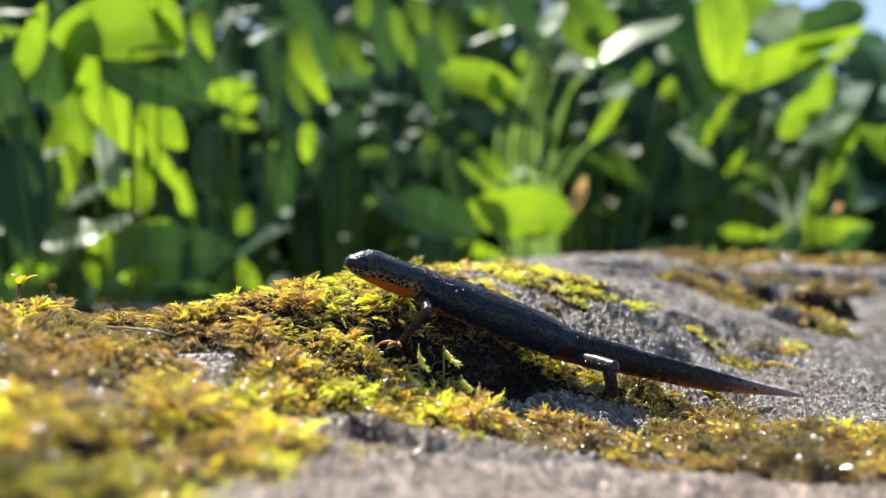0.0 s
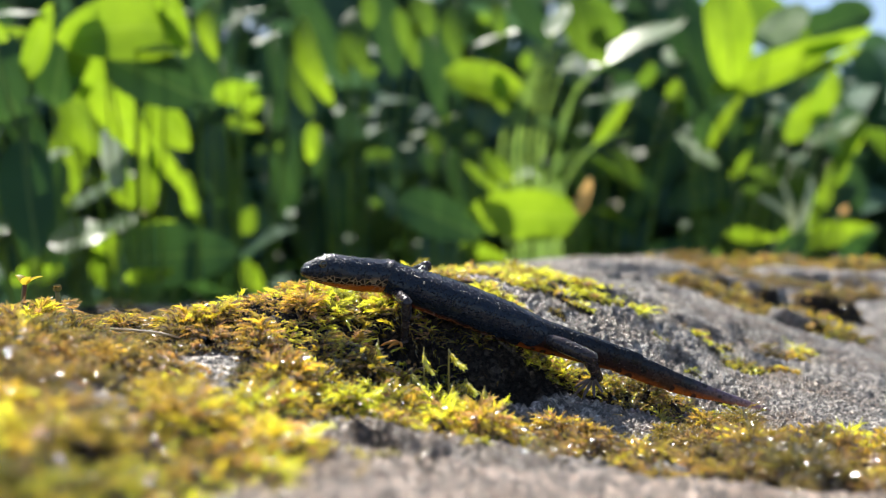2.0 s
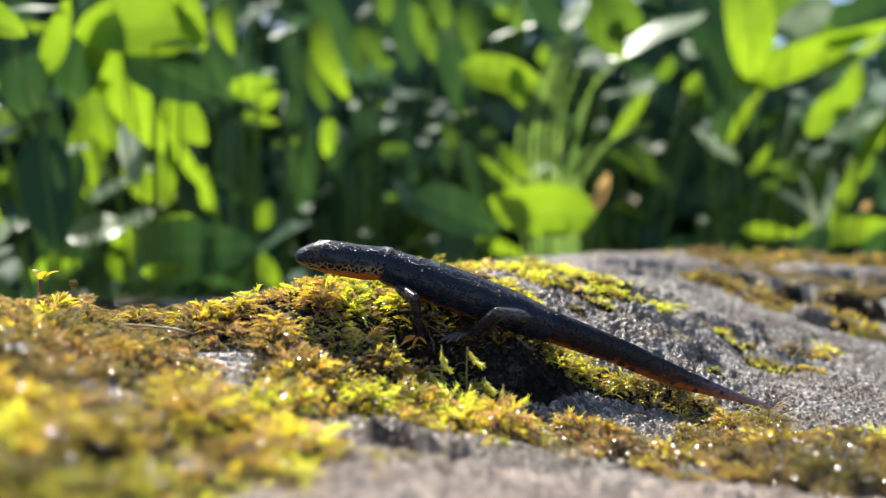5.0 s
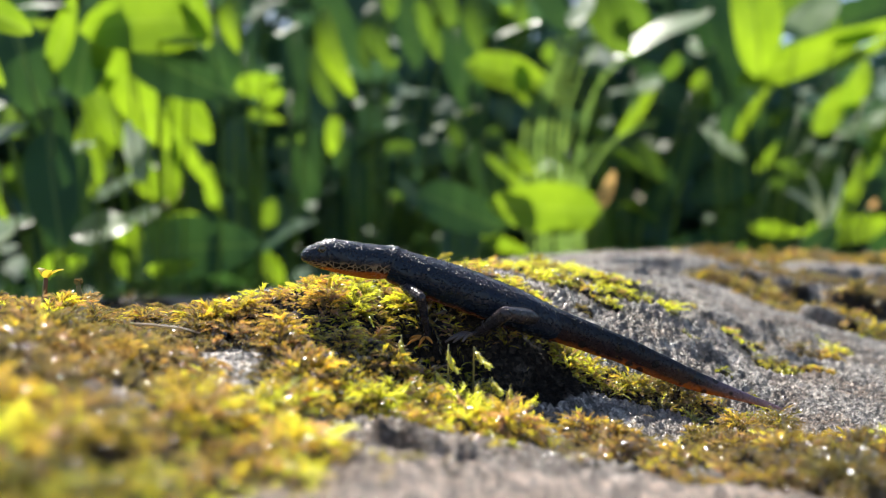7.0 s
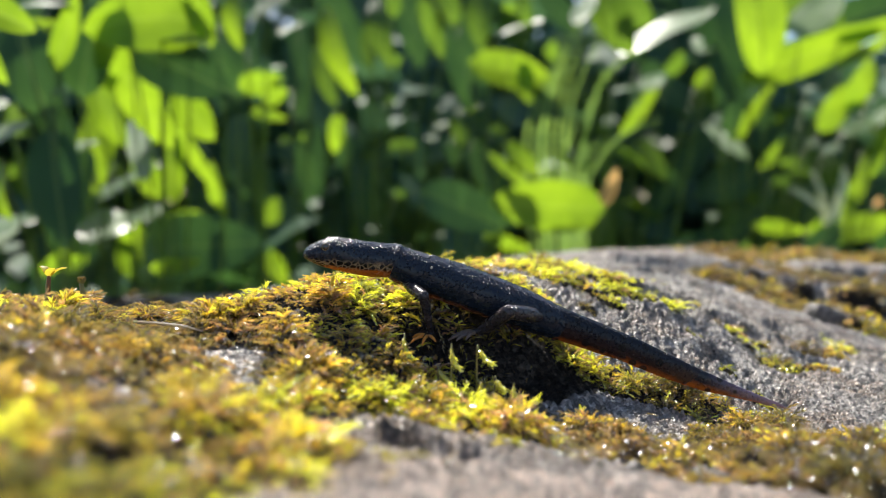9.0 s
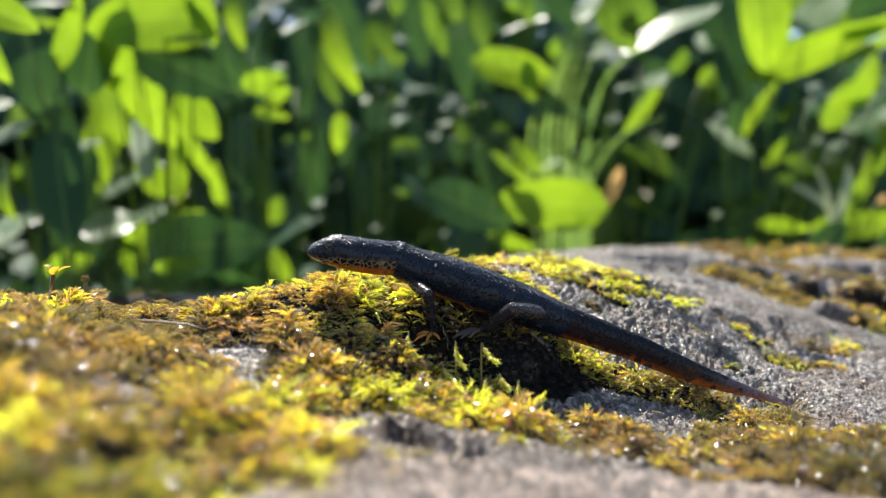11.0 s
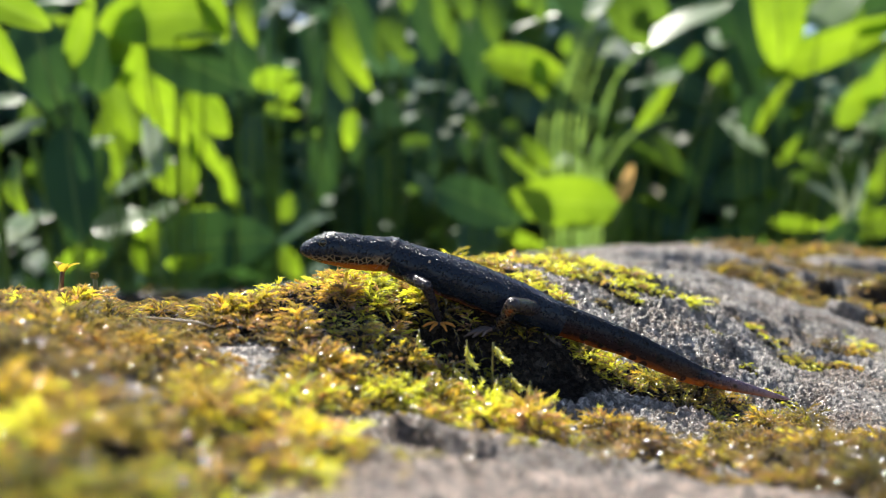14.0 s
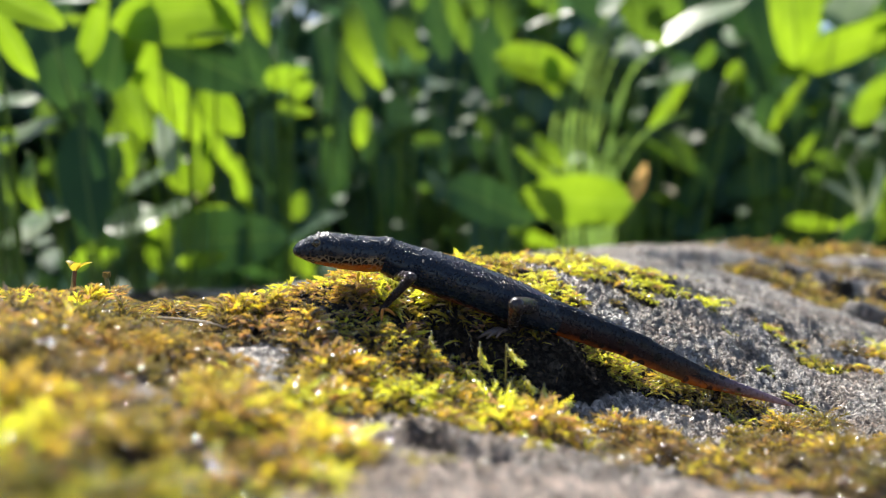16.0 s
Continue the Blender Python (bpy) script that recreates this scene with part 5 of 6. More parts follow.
    walk(tail_middle, [
        (0.0, along(43.13, 2.59, -0.86, 56.11, 3.37, -4.05)),
        (0.8, along(41.08, 2.46, 0.46, 54.84, 3.29, -3.44)),
        (1.2, along(41.28, 2.48, 0.82, 55.01, 3.30, -3.37)),
        (1.5, along(40.66, 2.44, 1.41, 54.99, 3.30, -3.51)),
        (1.8, along(40.38, 2.42, 1.76, 54.75, 3.29, -3.86)),
        (2.2, along(40.58, 2.44, 2.27, 54.87, 3.29, -3.72)),
        (2.8, along(40.73, 2.44, 2.31, 54.91, 3.29, -3.92)),
        (3.0, along(40.99, 2.46, 2.25, 55.04, 3.30, -3.87)),
        (3.1, along(41.18, 2.47, 2.22, 54.91, 3.29, -3.79)),
        (3.2, along(41.26, 2.48, 2.19, 54.88, 3.29, -3.70)),
        (3.3, along(41.03, 2.46, 2.27, 54.63, 3.28, -3.62)),
        (3.4, along(40.80, 2.45, 2.45, 54.49, 3.27, -3.53)),
        (3.6, along(40.13, 2.41, 2.73, 54.20, 3.25, -3.36)),
        (3.8, along(40.06, 2.40, 3.10, 54.10, 3.25, -3.17)),
        (4.2, along(39.96, 2.40, 3.57, 53.95, 3.24, -2.98)),
        (5.0, along(40.50, 2.43, 3.07, 54.19, 3.25, -2.84)),
        (7.0, along(40.50, 2.43, 3.07, 54.19, 3.25, -2.84)),
        (9.0, along(40.50, 2.43, 3.07, 54.19, 3.25, -2.84)),
        (13.0, along(40.50, 2.43, 3.07, 54.19, 3.25, -2.84)),
        (13.2, along(40.50, 2.43, 3.07, 54.19, 3.25, -2.84)),
        (13.4, along(40.29, 2.42, 2.96, 53.29, 3.20, -2.94)),
        (13.8, along(39.99, 2.40, 3.29, 52.90, 3.17, -2.46)),
        (14.0, along(40.16, 2.41, 3.52, 53.13, 3.19, -2.40)),
        (14.2, along(39.97, 2.40, 3.64, 53.10, 3.19, -2.26)),
        (14.4, along(40.27, 2.42, 3.67, 53.07, 3.18, -2.21)),
        (14.6, along(40.14, 2.41, 3.95, 53.48, 3.21, -2.10)),
        (15.0, along(39.96, 2.40, 4.23, 53.77, 3.23, -2.05)),
        (16.0, along(40.17, 2.41, 4.13, 53.95, 3.24, -2.23)),
    ])
    walk(tail_end, [
        (0.0, along(56.11, 3.37, -4.05, 71.36, 4.28, -7.16)),
        (0.8, along(54.84, 3.29, -3.44, 70.59, 4.24, -7.80)),
        (1.2, along(55.01, 3.30, -3.37, 71.03, 4.26, -7.60)),
        (1.5, along(54.99, 3.30, -3.51, 71.19, 4.27, -8.05)),
        (1.8, along(54.75, 3.29, -3.86, 70.88, 4.25, -8.71)),
        (2.2, along(54.87, 3.29, -3.72, 70.35, 4.22, -8.82)),
        (2.8, along(54.91, 3.29, -3.92, 69.17, 4.15, -8.82)),
        (3.0, along(55.04, 3.30, -3.87, 69.05, 4.14, -8.75)),
        (3.1, along(54.91, 3.29, -3.79, 68.91, 4.13, -8.66)),
        (3.2, along(54.88, 3.29, -3.70, 68.86, 4.13, -8.58)),
        (3.3, along(54.63, 3.28, -3.62, 68.71, 4.12, -8.49)),
        (3.4, along(54.49, 3.27, -3.53, 68.55, 4.11, -8.40)),
        (3.6, along(54.20, 3.25, -3.36, 68.33, 4.10, -8.21)),
        (3.8, along(54.10, 3.25, -3.17, 68.20, 4.09, -8.11)),
        (4.2, along(53.95, 3.24, -2.98, 68.00, 4.08, -8.00)),
        (5.0, along(54.19, 3.25, -2.84, 68.62, 4.12, -7.84)),
        (7.0, along(54.19, 3.25, -2.84, 68.62, 4.12, -7.84)),
        (9.0, along(54.19, 3.25, -2.84, 68.62, 4.12, -7.84)),
        (13.0, along(54.19, 3.25, -2.84, 68.62, 4.12, -7.84)),
        (13.2, along(54.19, 3.25, -2.84, 68.62, 4.12, -7.84)),
        (13.4, along(53.29, 3.20, -2.94, 68.17, 4.09, -7.44)),
        (13.8, along(52.90, 3.17, -2.46, 68.06, 4.08, -6.72)),
        (14.0, along(53.13, 3.19, -2.40, 68.23, 4.09, -6.64)),
        (14.2, along(53.10, 3.19, -2.26, 67.75, 4.06, -6.56)),
        (14.4, along(53.07, 3.18, -2.21, 67.27, 4.04, -6.49)),
        (14.6, along(53.48, 3.21, -2.10, 67.52, 4.05, -6.46)),
        (15.0, along(53.77, 3.23, -2.05, 67.39, 4.04, -6.45)),
        (16.0, along(53.95, 3.24, -2.23, 67.83, 4.07, -6.70)),
    ])
    walk(upper_arm, [
        (0.0, limb(0.45, -2.66, 12.58, 1.33, -8.57, 11.29)),
        (0.8, limb(0.68, -2.65, 13.17, 1.90, -8.38, 11.66)),
        (1.2, limb(0.72, -2.66, 13.96, 2.38, -8.15, 12.30)),
        (1.5, limb(0.84, -2.65, 14.09, 2.74, -8.12, 12.60)),
        (1.8, limb(1.35, -2.62, 14.26, 3.39, -8.12, 12.95)),
        (2.2, limb(1.66, -2.59, 13.97, 3.80, -8.24, 13.26)),
        (2.8, limb(2.24, -2.56, 14.08, 4.47, -8.04, 12.99)),
        (3.0, limb(2.24, -2.56, 14.19, 4.39, -8.06, 13.01)),
        (3.1, limb(2.14, -2.56, 14.35, 4.30, -8.02, 13.08)),
        (3.2, limb(2.15, -2.56, 14.42, 4.30, -7.98, 13.05)),
        (3.3, limb(2.15, -2.56, 14.49, 4.40, -7.96, 13.20)),
        (3.4, limb(2.15, -2.56, 14.56, 4.41, -7.96, 13.27)),
        (3.6, limb(2.15, -2.56, 14.61, 4.50, -7.89, 13.30)),
        (3.8, limb(2.15, -2.56, 14.75, 4.50, -7.89, 13.44)),
        (4.2, limb(2.16, -2.56, 14.76, 4.52, -7.89, 13.46)),
        (5.0, limb(2.34, -2.55, 14.54, 5.24, -7.46, 13.23)),
        (7.0, limb(2.34, -2.55, 14.54, 5.24, -7.46, 13.23)),
        (9.0, limb(2.34, -2.55, 14.54, 5.24, -7.46, 13.23)),
        (13.0, limb(2.34, -2.55, 14.54, 5.24, -7.46, 13.23)),
        (13.2, limb(2.34, -2.55, 14.54, 5.24, -7.46, 13.23)),
        (13.4, limb(2.05, -2.57, 14.77, 5.21, -7.16, 13.34)),
        (13.8, limb(2.36, -2.55, 15.10, 5.79, -6.70, 13.52)),
        (14.0, limb(2.64, -2.53, 15.26, 6.12, -6.97, 14.17)),
        (14.2, limb(2.46, -2.55, 15.54, 5.88, -7.28, 16.35)),
        (14.4, limb(2.84, -2.52, 15.62, 5.54, -7.05, 18.20)),
        (14.6, limb(2.30, -2.56, 15.38, 4.25, -8.39, 16.31)),
        (15.0, limb(2.40, -2.55, 15.35, 4.99, -8.09, 16.00)),
        (16.0, limb(2.32, -2.56, 15.22, 5.00, -8.05, 15.70)),
    ])
    walk(forearm, [
        (0.0, limb(1.33, -8.57, 11.29, -3.36, -5.33, 5.52)),
        (0.8, limb(1.90, -8.38, 11.66, -1.39, -3.86, 5.46)),
        (1.2, limb(2.38, -8.15, 12.30, 0.40, -3.67, 5.52)),
        (1.5, limb(2.74, -8.12, 12.60, 1.49, -3.51, 5.71)),
        (1.8, limb(3.39, -8.12, 12.95, 2.50, -3.69, 5.93)),
        (2.2, limb(3.80, -8.24, 13.26, 3.49, -4.17, 6.05)),
        (2.8, limb(4.47, -8.04, 12.99, 4.44, -3.61, 5.92)),
        (3.0, limb(4.39, -8.06, 13.01, 4.45, -3.62, 5.94)),
        (3.1, limb(4.30, -8.02, 13.08, 4.35, -3.58, 6.01)),
        (3.2, limb(4.30, -7.98, 13.05, 4.44, -3.39, 6.04)),
        (3.3, limb(4.40, -7.96, 13.20, 4.64, -3.36, 6.21)),
        (3.4, limb(4.41, -7.96, 13.27, 4.73, -3.21, 6.35)),
        (3.6, limb(4.50, -7.89, 13.30, 5.00, -2.88, 6.53)),
        (3.8, limb(4.50, -7.89, 13.44, 5.19, -3.03, 6.61)),
        (4.2, limb(4.52, -7.89, 13.46, 5.39, -2.90, 6.72)),
        (5.0, limb(5.24, -7.46, 13.23, 6.32, -2.62, 6.45)),
        (7.0, limb(5.24, -7.46, 13.23, 6.32, -2.62, 6.45)),
        (9.0, limb(5.24, -7.46, 13.23, 6.32, -2.62, 6.45)),
        (13.0, limb(5.24, -7.46, 13.23, 6.32, -2.62, 6.45)),
        (13.2, limb(5.24, -7.46, 13.23, 6.32, -2.62, 6.45)),
        (13.4, limb(5.21, -7.16, 13.34, 7.08, -2.37, 6.71)),
        (13.8, limb(5.79, -6.70, 13.52, 8.02, -1.80, 7.08)),
        (14.0, limb(6.12, -6.97, 14.17, 8.11, -1.89, 7.75)),
        (14.2, limb(5.88, -7.28, 16.35, 7.21, -11.79, 11.70)),
        (14.4, limb(5.54, -7.05, 18.20, 2.58, -12.01, 15.15)),
        (14.6, limb(4.25, -8.39, 16.31, -1.53, -4.76, 11.74)),
        (15.0, limb(4.99, -8.09, 16.00, 0.12, -3.76, 10.78)),
        (16.0, limb(5.00, -8.05, 15.70, 0.27, -3.35, 10.58)),
    ])
    walk(front_foot, [
        (0.0, along(-3.36, -5.33, 5.52, -6.81, -8.30, 5.90)),
        (0.8, along(-1.39, -3.86, 5.46, -5.53, -5.78, 5.65)),
        (1.2, along(0.40, -3.67, 5.52, -4.22, -3.97, 5.43)),
        (1.5, along(1.49, -3.51, 5.71, -3.01, -4.20, 5.69)),
        (1.8, along(2.50, -3.69, 5.93, -1.51, -5.86, 5.87)),
        (2.2, along(3.49, -4.17, 6.05, -0.49, -6.35, 5.61)),
        (2.8, along(4.44, -3.61, 5.92, 0.45, -5.75, 5.37)),
        (3.0, along(4.45, -3.62, 5.94, 0.68, -6.16, 5.56)),
        (3.1, along(4.35, -3.58, 6.01, 0.69, -6.29, 5.75)),
        (3.2, along(4.44, -3.39, 6.04, 0.77, -6.08, 5.68)),
        (3.3, along(4.64, -3.36, 6.21, 1.15, -6.29, 5.70)),
        (3.4, along(4.73, -3.21, 6.35, 1.44, -6.32, 5.68)),
        (3.6, along(5.00, -2.88, 6.53, 1.90, -6.07, 5.49)),
        (3.8, along(5.19, -3.03, 6.61, 2.10, -6.19, 5.47)),
        (4.2, along(5.39, -2.90, 6.72, 2.48, -6.19, 5.41)),
        (5.0, along(6.32, -2.62, 6.45, 3.34, -5.83, 5.14)),
        (7.0, along(6.32, -2.62, 6.45, 3.34, -5.83, 5.14)),
        (9.0, along(6.32, -2.62, 6.45, 3.34, -5.83, 5.14)),
        (13.0, along(6.32, -2.62, 6.45, 3.34, -5.83, 5.14)),
        (13.2, along(6.32, -2.62, 6.45, 3.34, -5.83, 5.14)),
        (13.4, along(7.08, -2.37, 6.71, 3.82, -5.15, 5.14)),
        (13.8, along(8.02, -1.80, 7.08, 6.18, -5.66, 5.42)),
        (14.0, along(8.11, -1.89, 7.75, 7.96, -6.41, 6.94)),
        (14.2, along(7.21, -11.79, 11.70, 6.20, -14.03, 7.86)),
        (14.4, along(2.58, -12.01, 15.15, -0.00, -12.84, 11.49)),
        (14.6, along(-1.53, -4.76, 11.74, -3.14, -8.87, 10.51)),
        (15.0, along(0.12, -3.76, 10.78, -1.52, -7.72, 9.20)),
        (16.0, along(0.27, -3.35, 10.58, -1.41, -7.21, 8.80)),
    ])
    walk(thigh, [
        (0.0, limb(28.25, 0.06, 1.31, 32.01, -6.43, 1.29)),
        (0.8, limb(28.70, 0.08, 2.71, 32.54, -6.28, 1.66)),
        (1.2, limb(28.33, 0.05, 3.59, 32.65, -5.88, 2.01)),
        (1.5, limb(28.19, 0.04, 4.55, 33.78, -4.49, 2.36)),
        (1.8, limb(27.79, 0.01, 5.37, 34.76, -2.07, 2.70)),
        (2.2, limb(28.47, 0.05, 5.74, 34.20, -4.28, 3.52)),
        (2.8, limb(28.70, 0.06, 5.74, 35.60, -2.04, 2.82)),
        (3.0, limb(28.68, 0.06, 6.07, 33.12, -7.24, 5.41)),
        (3.1, limb(28.67, 0.06, 6.54, 31.15, -8.52, 6.84)),
        (3.2, limb(28.25, 0.04, 6.72, 27.31, -8.79, 9.09)),
        (3.3, limb(27.83, 0.01, 7.20, 24.93, -8.00, 10.44)),
        (3.4, limb(26.82, -0.06, 7.98, 22.06, -6.48, 11.81)),
        (3.6, limb(25.49, -0.14, 8.95, 20.71, -6.74, 12.46)),
        (3.8, limb(24.76, -0.19, 9.40, 19.50, -6.57, 12.49)),
        (4.0, limb(24.56, -0.20, 9.10, 19.83, -6.87, 12.82)),
        (4.2, limb(24.42, -0.21, 8.75, 18.23, -6.03, 10.58)),
        (5.0, limb(24.95, -0.18, 8.85, 19.06, -6.46, 10.53)),
        (7.0, limb(24.95, -0.18, 8.85, 19.06, -6.46, 10.53)),
        (9.0, limb(24.95, -0.18, 8.85, 19.06, -6.46, 10.53)),
        (13.0, limb(24.95, -0.18, 8.85, 19.06, -6.46, 10.53)),
        (13.2, limb(24.95, -0.18, 8.85, 19.06, -6.46, 10.53)),
        (13.4, limb(24.34, -0.21, 9.06, 18.65, -6.74, 10.66)),
        (13.8, limb(23.96, -0.24, 9.43, 19.55, -7.89, 11.17)),
        (14.0, limb(24.19, -0.22, 9.53, 19.82, -7.88, 11.35)),
        (14.2, limb(24.24, -0.22, 9.63, 19.82, -7.84, 11.43)),
        (14.4, limb(24.39, -0.22, 9.64, 19.99, -7.84, 11.44)),
        (14.6, limb(24.62, -0.21, 9.79, 20.76, -8.20, 11.55)),
        (15.0, limb(24.85, -0.19, 10.11, 21.40, -8.47, 11.54)),
        (16.0, limb(24.78, -0.20, 10.09, 21.27, -8.43, 11.59)),
    ])
    walk(shank, [
        (0.0, limb(32.01, -6.43, 1.29, 33.45, -3.35, -3.34)),
        (0.8, limb(32.54, -6.28, 1.66, 34.04, -4.40, -3.56)),
        (1.2, limb(32.65, -5.88, 2.01, 35.17, -4.14, -3.18)),
        (1.5, limb(33.78, -4.49, 2.36, 36.00, -2.01, -3.15)),
        (1.8, limb(34.76, -2.07, 2.70, 37.11, 1.72, -1.86)),
        (2.2, limb(34.20, -4.28, 3.52, 37.02, -0.39, -0.67)),
        (2.8, limb(35.60, -2.04, 2.82, 37.95, 2.27, -1.21)),
        (3.0, limb(33.12, -7.24, 5.41, 36.16, -2.48, 0.20)),
        (3.1, limb(31.15, -8.52, 6.84, 34.55, -4.75, 1.26)),
        (3.2, limb(27.31, -8.79, 9.09, 31.20, -8.35, 3.34)),
        (3.3, limb(24.93, -8.00, 10.44, 28.29, -8.58, 4.31)),
        (3.4, limb(22.06, -6.48, 11.81, 24.99, -3.86, 5.69)),
        (3.6, limb(20.71, -6.74, 12.46, 16.48, -3.62, 7.57)),
        (3.8, limb(19.50, -6.57, 12.49, 14.62, -2.36, 8.98)),
        (4.0, limb(19.83, -6.87, 12.82, 13.14, -6.29, 12.08)),
        (4.2, limb(18.23, -6.03, 10.58, 14.22, -2.28, 7.03)),
        (5.0, limb(19.06, -6.46, 10.53, 14.94, -2.33, 6.93)),
        (7.0, limb(19.06, -6.46, 10.53, 14.94, -2.33, 6.93)),
        (9.0, limb(19.06, -6.46, 10.53, 14.94, -2.33, 6.93)),
        (13.0, limb(19.06, -6.46, 10.53, 14.94, -2.33, 6.93)),
        (13.2, limb(19.06, -6.46, 10.53, 14.94, -2.33, 6.93)),
        (13.4, limb(18.65, -6.74, 10.66, 15.02, -2.29, 6.93)),
        (13.8, limb(19.55, -7.89, 11.17, 17.10, -2.21, 6.93)),
        (14.0, limb(19.82, -7.88, 11.35, 17.91, -2.16, 6.93)),
        (14.2, limb(19.82, -7.84, 11.43, 18.36, -2.14, 6.93)),
        (14.4, limb(19.99, -7.84, 11.44, 18.81, -2.11, 6.93)),
        (14.6, limb(20.76, -8.20, 11.55, 19.98, -2.06, 6.93)),
        (15.0, limb(21.40, -8.47, 11.54, 21.17, -1.99, 6.93)),
        (16.0, limb(21.27, -8.43, 11.59, 21.11, -1.97, 6.93)),
    ])
    walk(hind_foot, [
        (0.0, along(33.45, -3.35, -3.34, 26.57, -2.65, -3.56)),
        (0.8, along(34.04, -4.40, -3.56, 27.70, -4.88, -3.33)),
        (1.2, along(35.17, -4.14, -3.18, 29.32, -6.60, -2.97)),
        (1.5, along(36.00, -2.01, -3.15, 30.73, -5.53, -3.80)),
        (1.8, along(37.11, 1.72, -1.86, 32.97, -2.24, -4.62)),
        (2.2, along(37.02, -0.39, -0.67, 33.73, -4.41, -4.33)),
        (2.8, along(37.95, 2.27, -1.21, 34.99, -1.98, -4.88)),
        (3.0, along(36.16, -2.48, 0.20, 33.90, -7.40, -3.13)),
        (3.1, along(34.55, -4.75, 1.26, 35.73, -1.07, -3.80)),
        (3.2, along(31.20, -8.35, 3.34, 32.30, -4.58, -1.67)),
        (3.3, along(28.29, -8.58, 4.31, 30.22, -4.38, -0.09)),
        (3.4, along(24.99, -3.86, 5.69, 28.01, -1.48, 0.63)),
        (3.6, along(16.48, -3.62, 7.57, 16.12, -0.53, 2.03)),
        (3.8, along(14.62, -2.36, 8.98, 13.55, 1.76, 4.25)),
        (4.0, along(13.14, -6.29, 12.08, 8.79, -5.79, 12.97)),
        (4.2, along(14.22, -2.28, 7.03, 9.38, -3.28, 6.34)),
        (5.0, along(14.94, -2.33, 6.93, 10.10, -3.33, 5.95)),
        (7.0, along(14.94, -2.33, 6.93, 10.10, -3.33, 5.95)),
        (9.0, along(14.94, -2.33, 6.93, 10.10, -3.33, 5.95)),
        (13.0, along(14.94, -2.33, 6.93, 10.10, -3.33, 5.95)),
        (13.2, along(14.94, -2.33, 6.93, 10.10, -3.33, 5.95)),
        (13.4, along(15.02, -2.29, 6.93, 10.18, -3.29, 5.95)),
        (13.8, along(17.10, -2.21, 6.93, 12.25, -3.21, 5.95)),
        (14.0, along(17.91, -2.16, 6.93, 13.06, -3.16, 5.95)),
        (14.2, along(18.36, -2.14, 6.93, 13.51, -3.14, 5.95)),
        (14.4, along(18.81, -2.11, 6.93, 13.96, -3.11, 5.95)),
        (14.6, along(19.98, -2.06, 6.93, 15.14, -3.06, 5.95)),
        (15.0, along(21.17, -1.99, 6.93, 16.33, -2.99, 5.95)),
        (16.0, along(21.11, -1.97, 6.93, 16.26, -2.97, 5.95)),
    ])
    walk(far_upper_arm, [
        (0.0, limb(7.90, 4.20, 11.60, 11.30, 7.50, 13.40)),
        (0.8, limb(7.00, 4.20, 13.00, 10.50, 7.50, 14.40)),
        (1.2, limb(6.40, 4.20, 13.40, 9.90, 7.50, 15.00)),
        (1.5, limb(5.60, 4.00, 14.20, 9.00, 7.50, 16.20)),
        (1.8, limb(4.80, 3.80, 14.80, 8.10, 7.50, 17.10)),
        (2.0, limb(4.00, 3.60, 15.20, 7.00, 7.50, 18.10)),
        (2.2, limb(3.60, 3.40, 15.40, 6.70, 7.50, 18.30)),
        (2.4, limb(3.30, 3.00, 15.40, 5.70, 7.30, 15.60)),
        (2.8, limb(3.21, 2.59, 15.77, 5.76, 7.31, 14.88)),
        (3.0, limb(3.21, 2.59, 16.08, 5.88, 7.32, 15.04)),
        (3.1, limb(3.22, 2.59, 16.17, 5.89, 7.32, 15.09)),
        (3.2, limb(3.24, 2.59, 16.27, 5.94, 7.32, 15.14)),
        (3.3, limb(3.23, 2.59, 16.42, 5.99, 7.32, 15.21)),
        (3.4, limb(3.22, 2.59, 16.57, 6.03, 7.33, 15.28)),
        (3.6, limb(3.21, 2.59, 16.79, 6.11, 7.33, 15.39)),
        (3.8, limb(3.20, 2.59, 17.00, 6.19, 7.34, 15.50)),
        (4.2, limb(3.22, 2.59, 16.94, 6.34, 7.34, 15.47)),
        (5.0, limb(3.23, 2.59, 16.80, 6.82, 7.37, 15.40)),
        (7.0, limb(3.23, 2.59, 16.80, 6.82, 7.37, 15.40)),
        (9.0, limb(3.23, 2.59, 16.80, 6.82, 7.37, 15.40)),
        (13.0, limb(3.23, 2.59, 16.80, 6.82, 7.37, 15.40)),
        (13.2, limb(3.23, 2.59, 16.80, 6.82, 7.37, 15.40)),
        (13.4, limb(3.21, 2.59, 16.75, 7.08, 7.39, 15.37)),
        (13.8, limb(3.21, 2.59, 16.96, 7.81, 7.43, 15.48)),
        (14.0, limb(3.22, 2.59, 17.15, 8.21, 7.46, 15.58)),
        (14.2, limb(3.23, 2.59, 17.14, 8.39, 7.47, 15.57)),
        (14.4, limb(3.24, 2.59, 16.98, 8.62, 7.48, 15.49)),
        (14.6, limb(3.24, 2.59, 17.18, 9.03, 7.51, 15.59)),
        (15.0, limb(3.25, 2.59, 17.34, 9.64, 7.54, 15.67)),
        (16.0, limb(3.24, 2.59, 17.20, 9.76, 7.55, 15.60)),
    ])
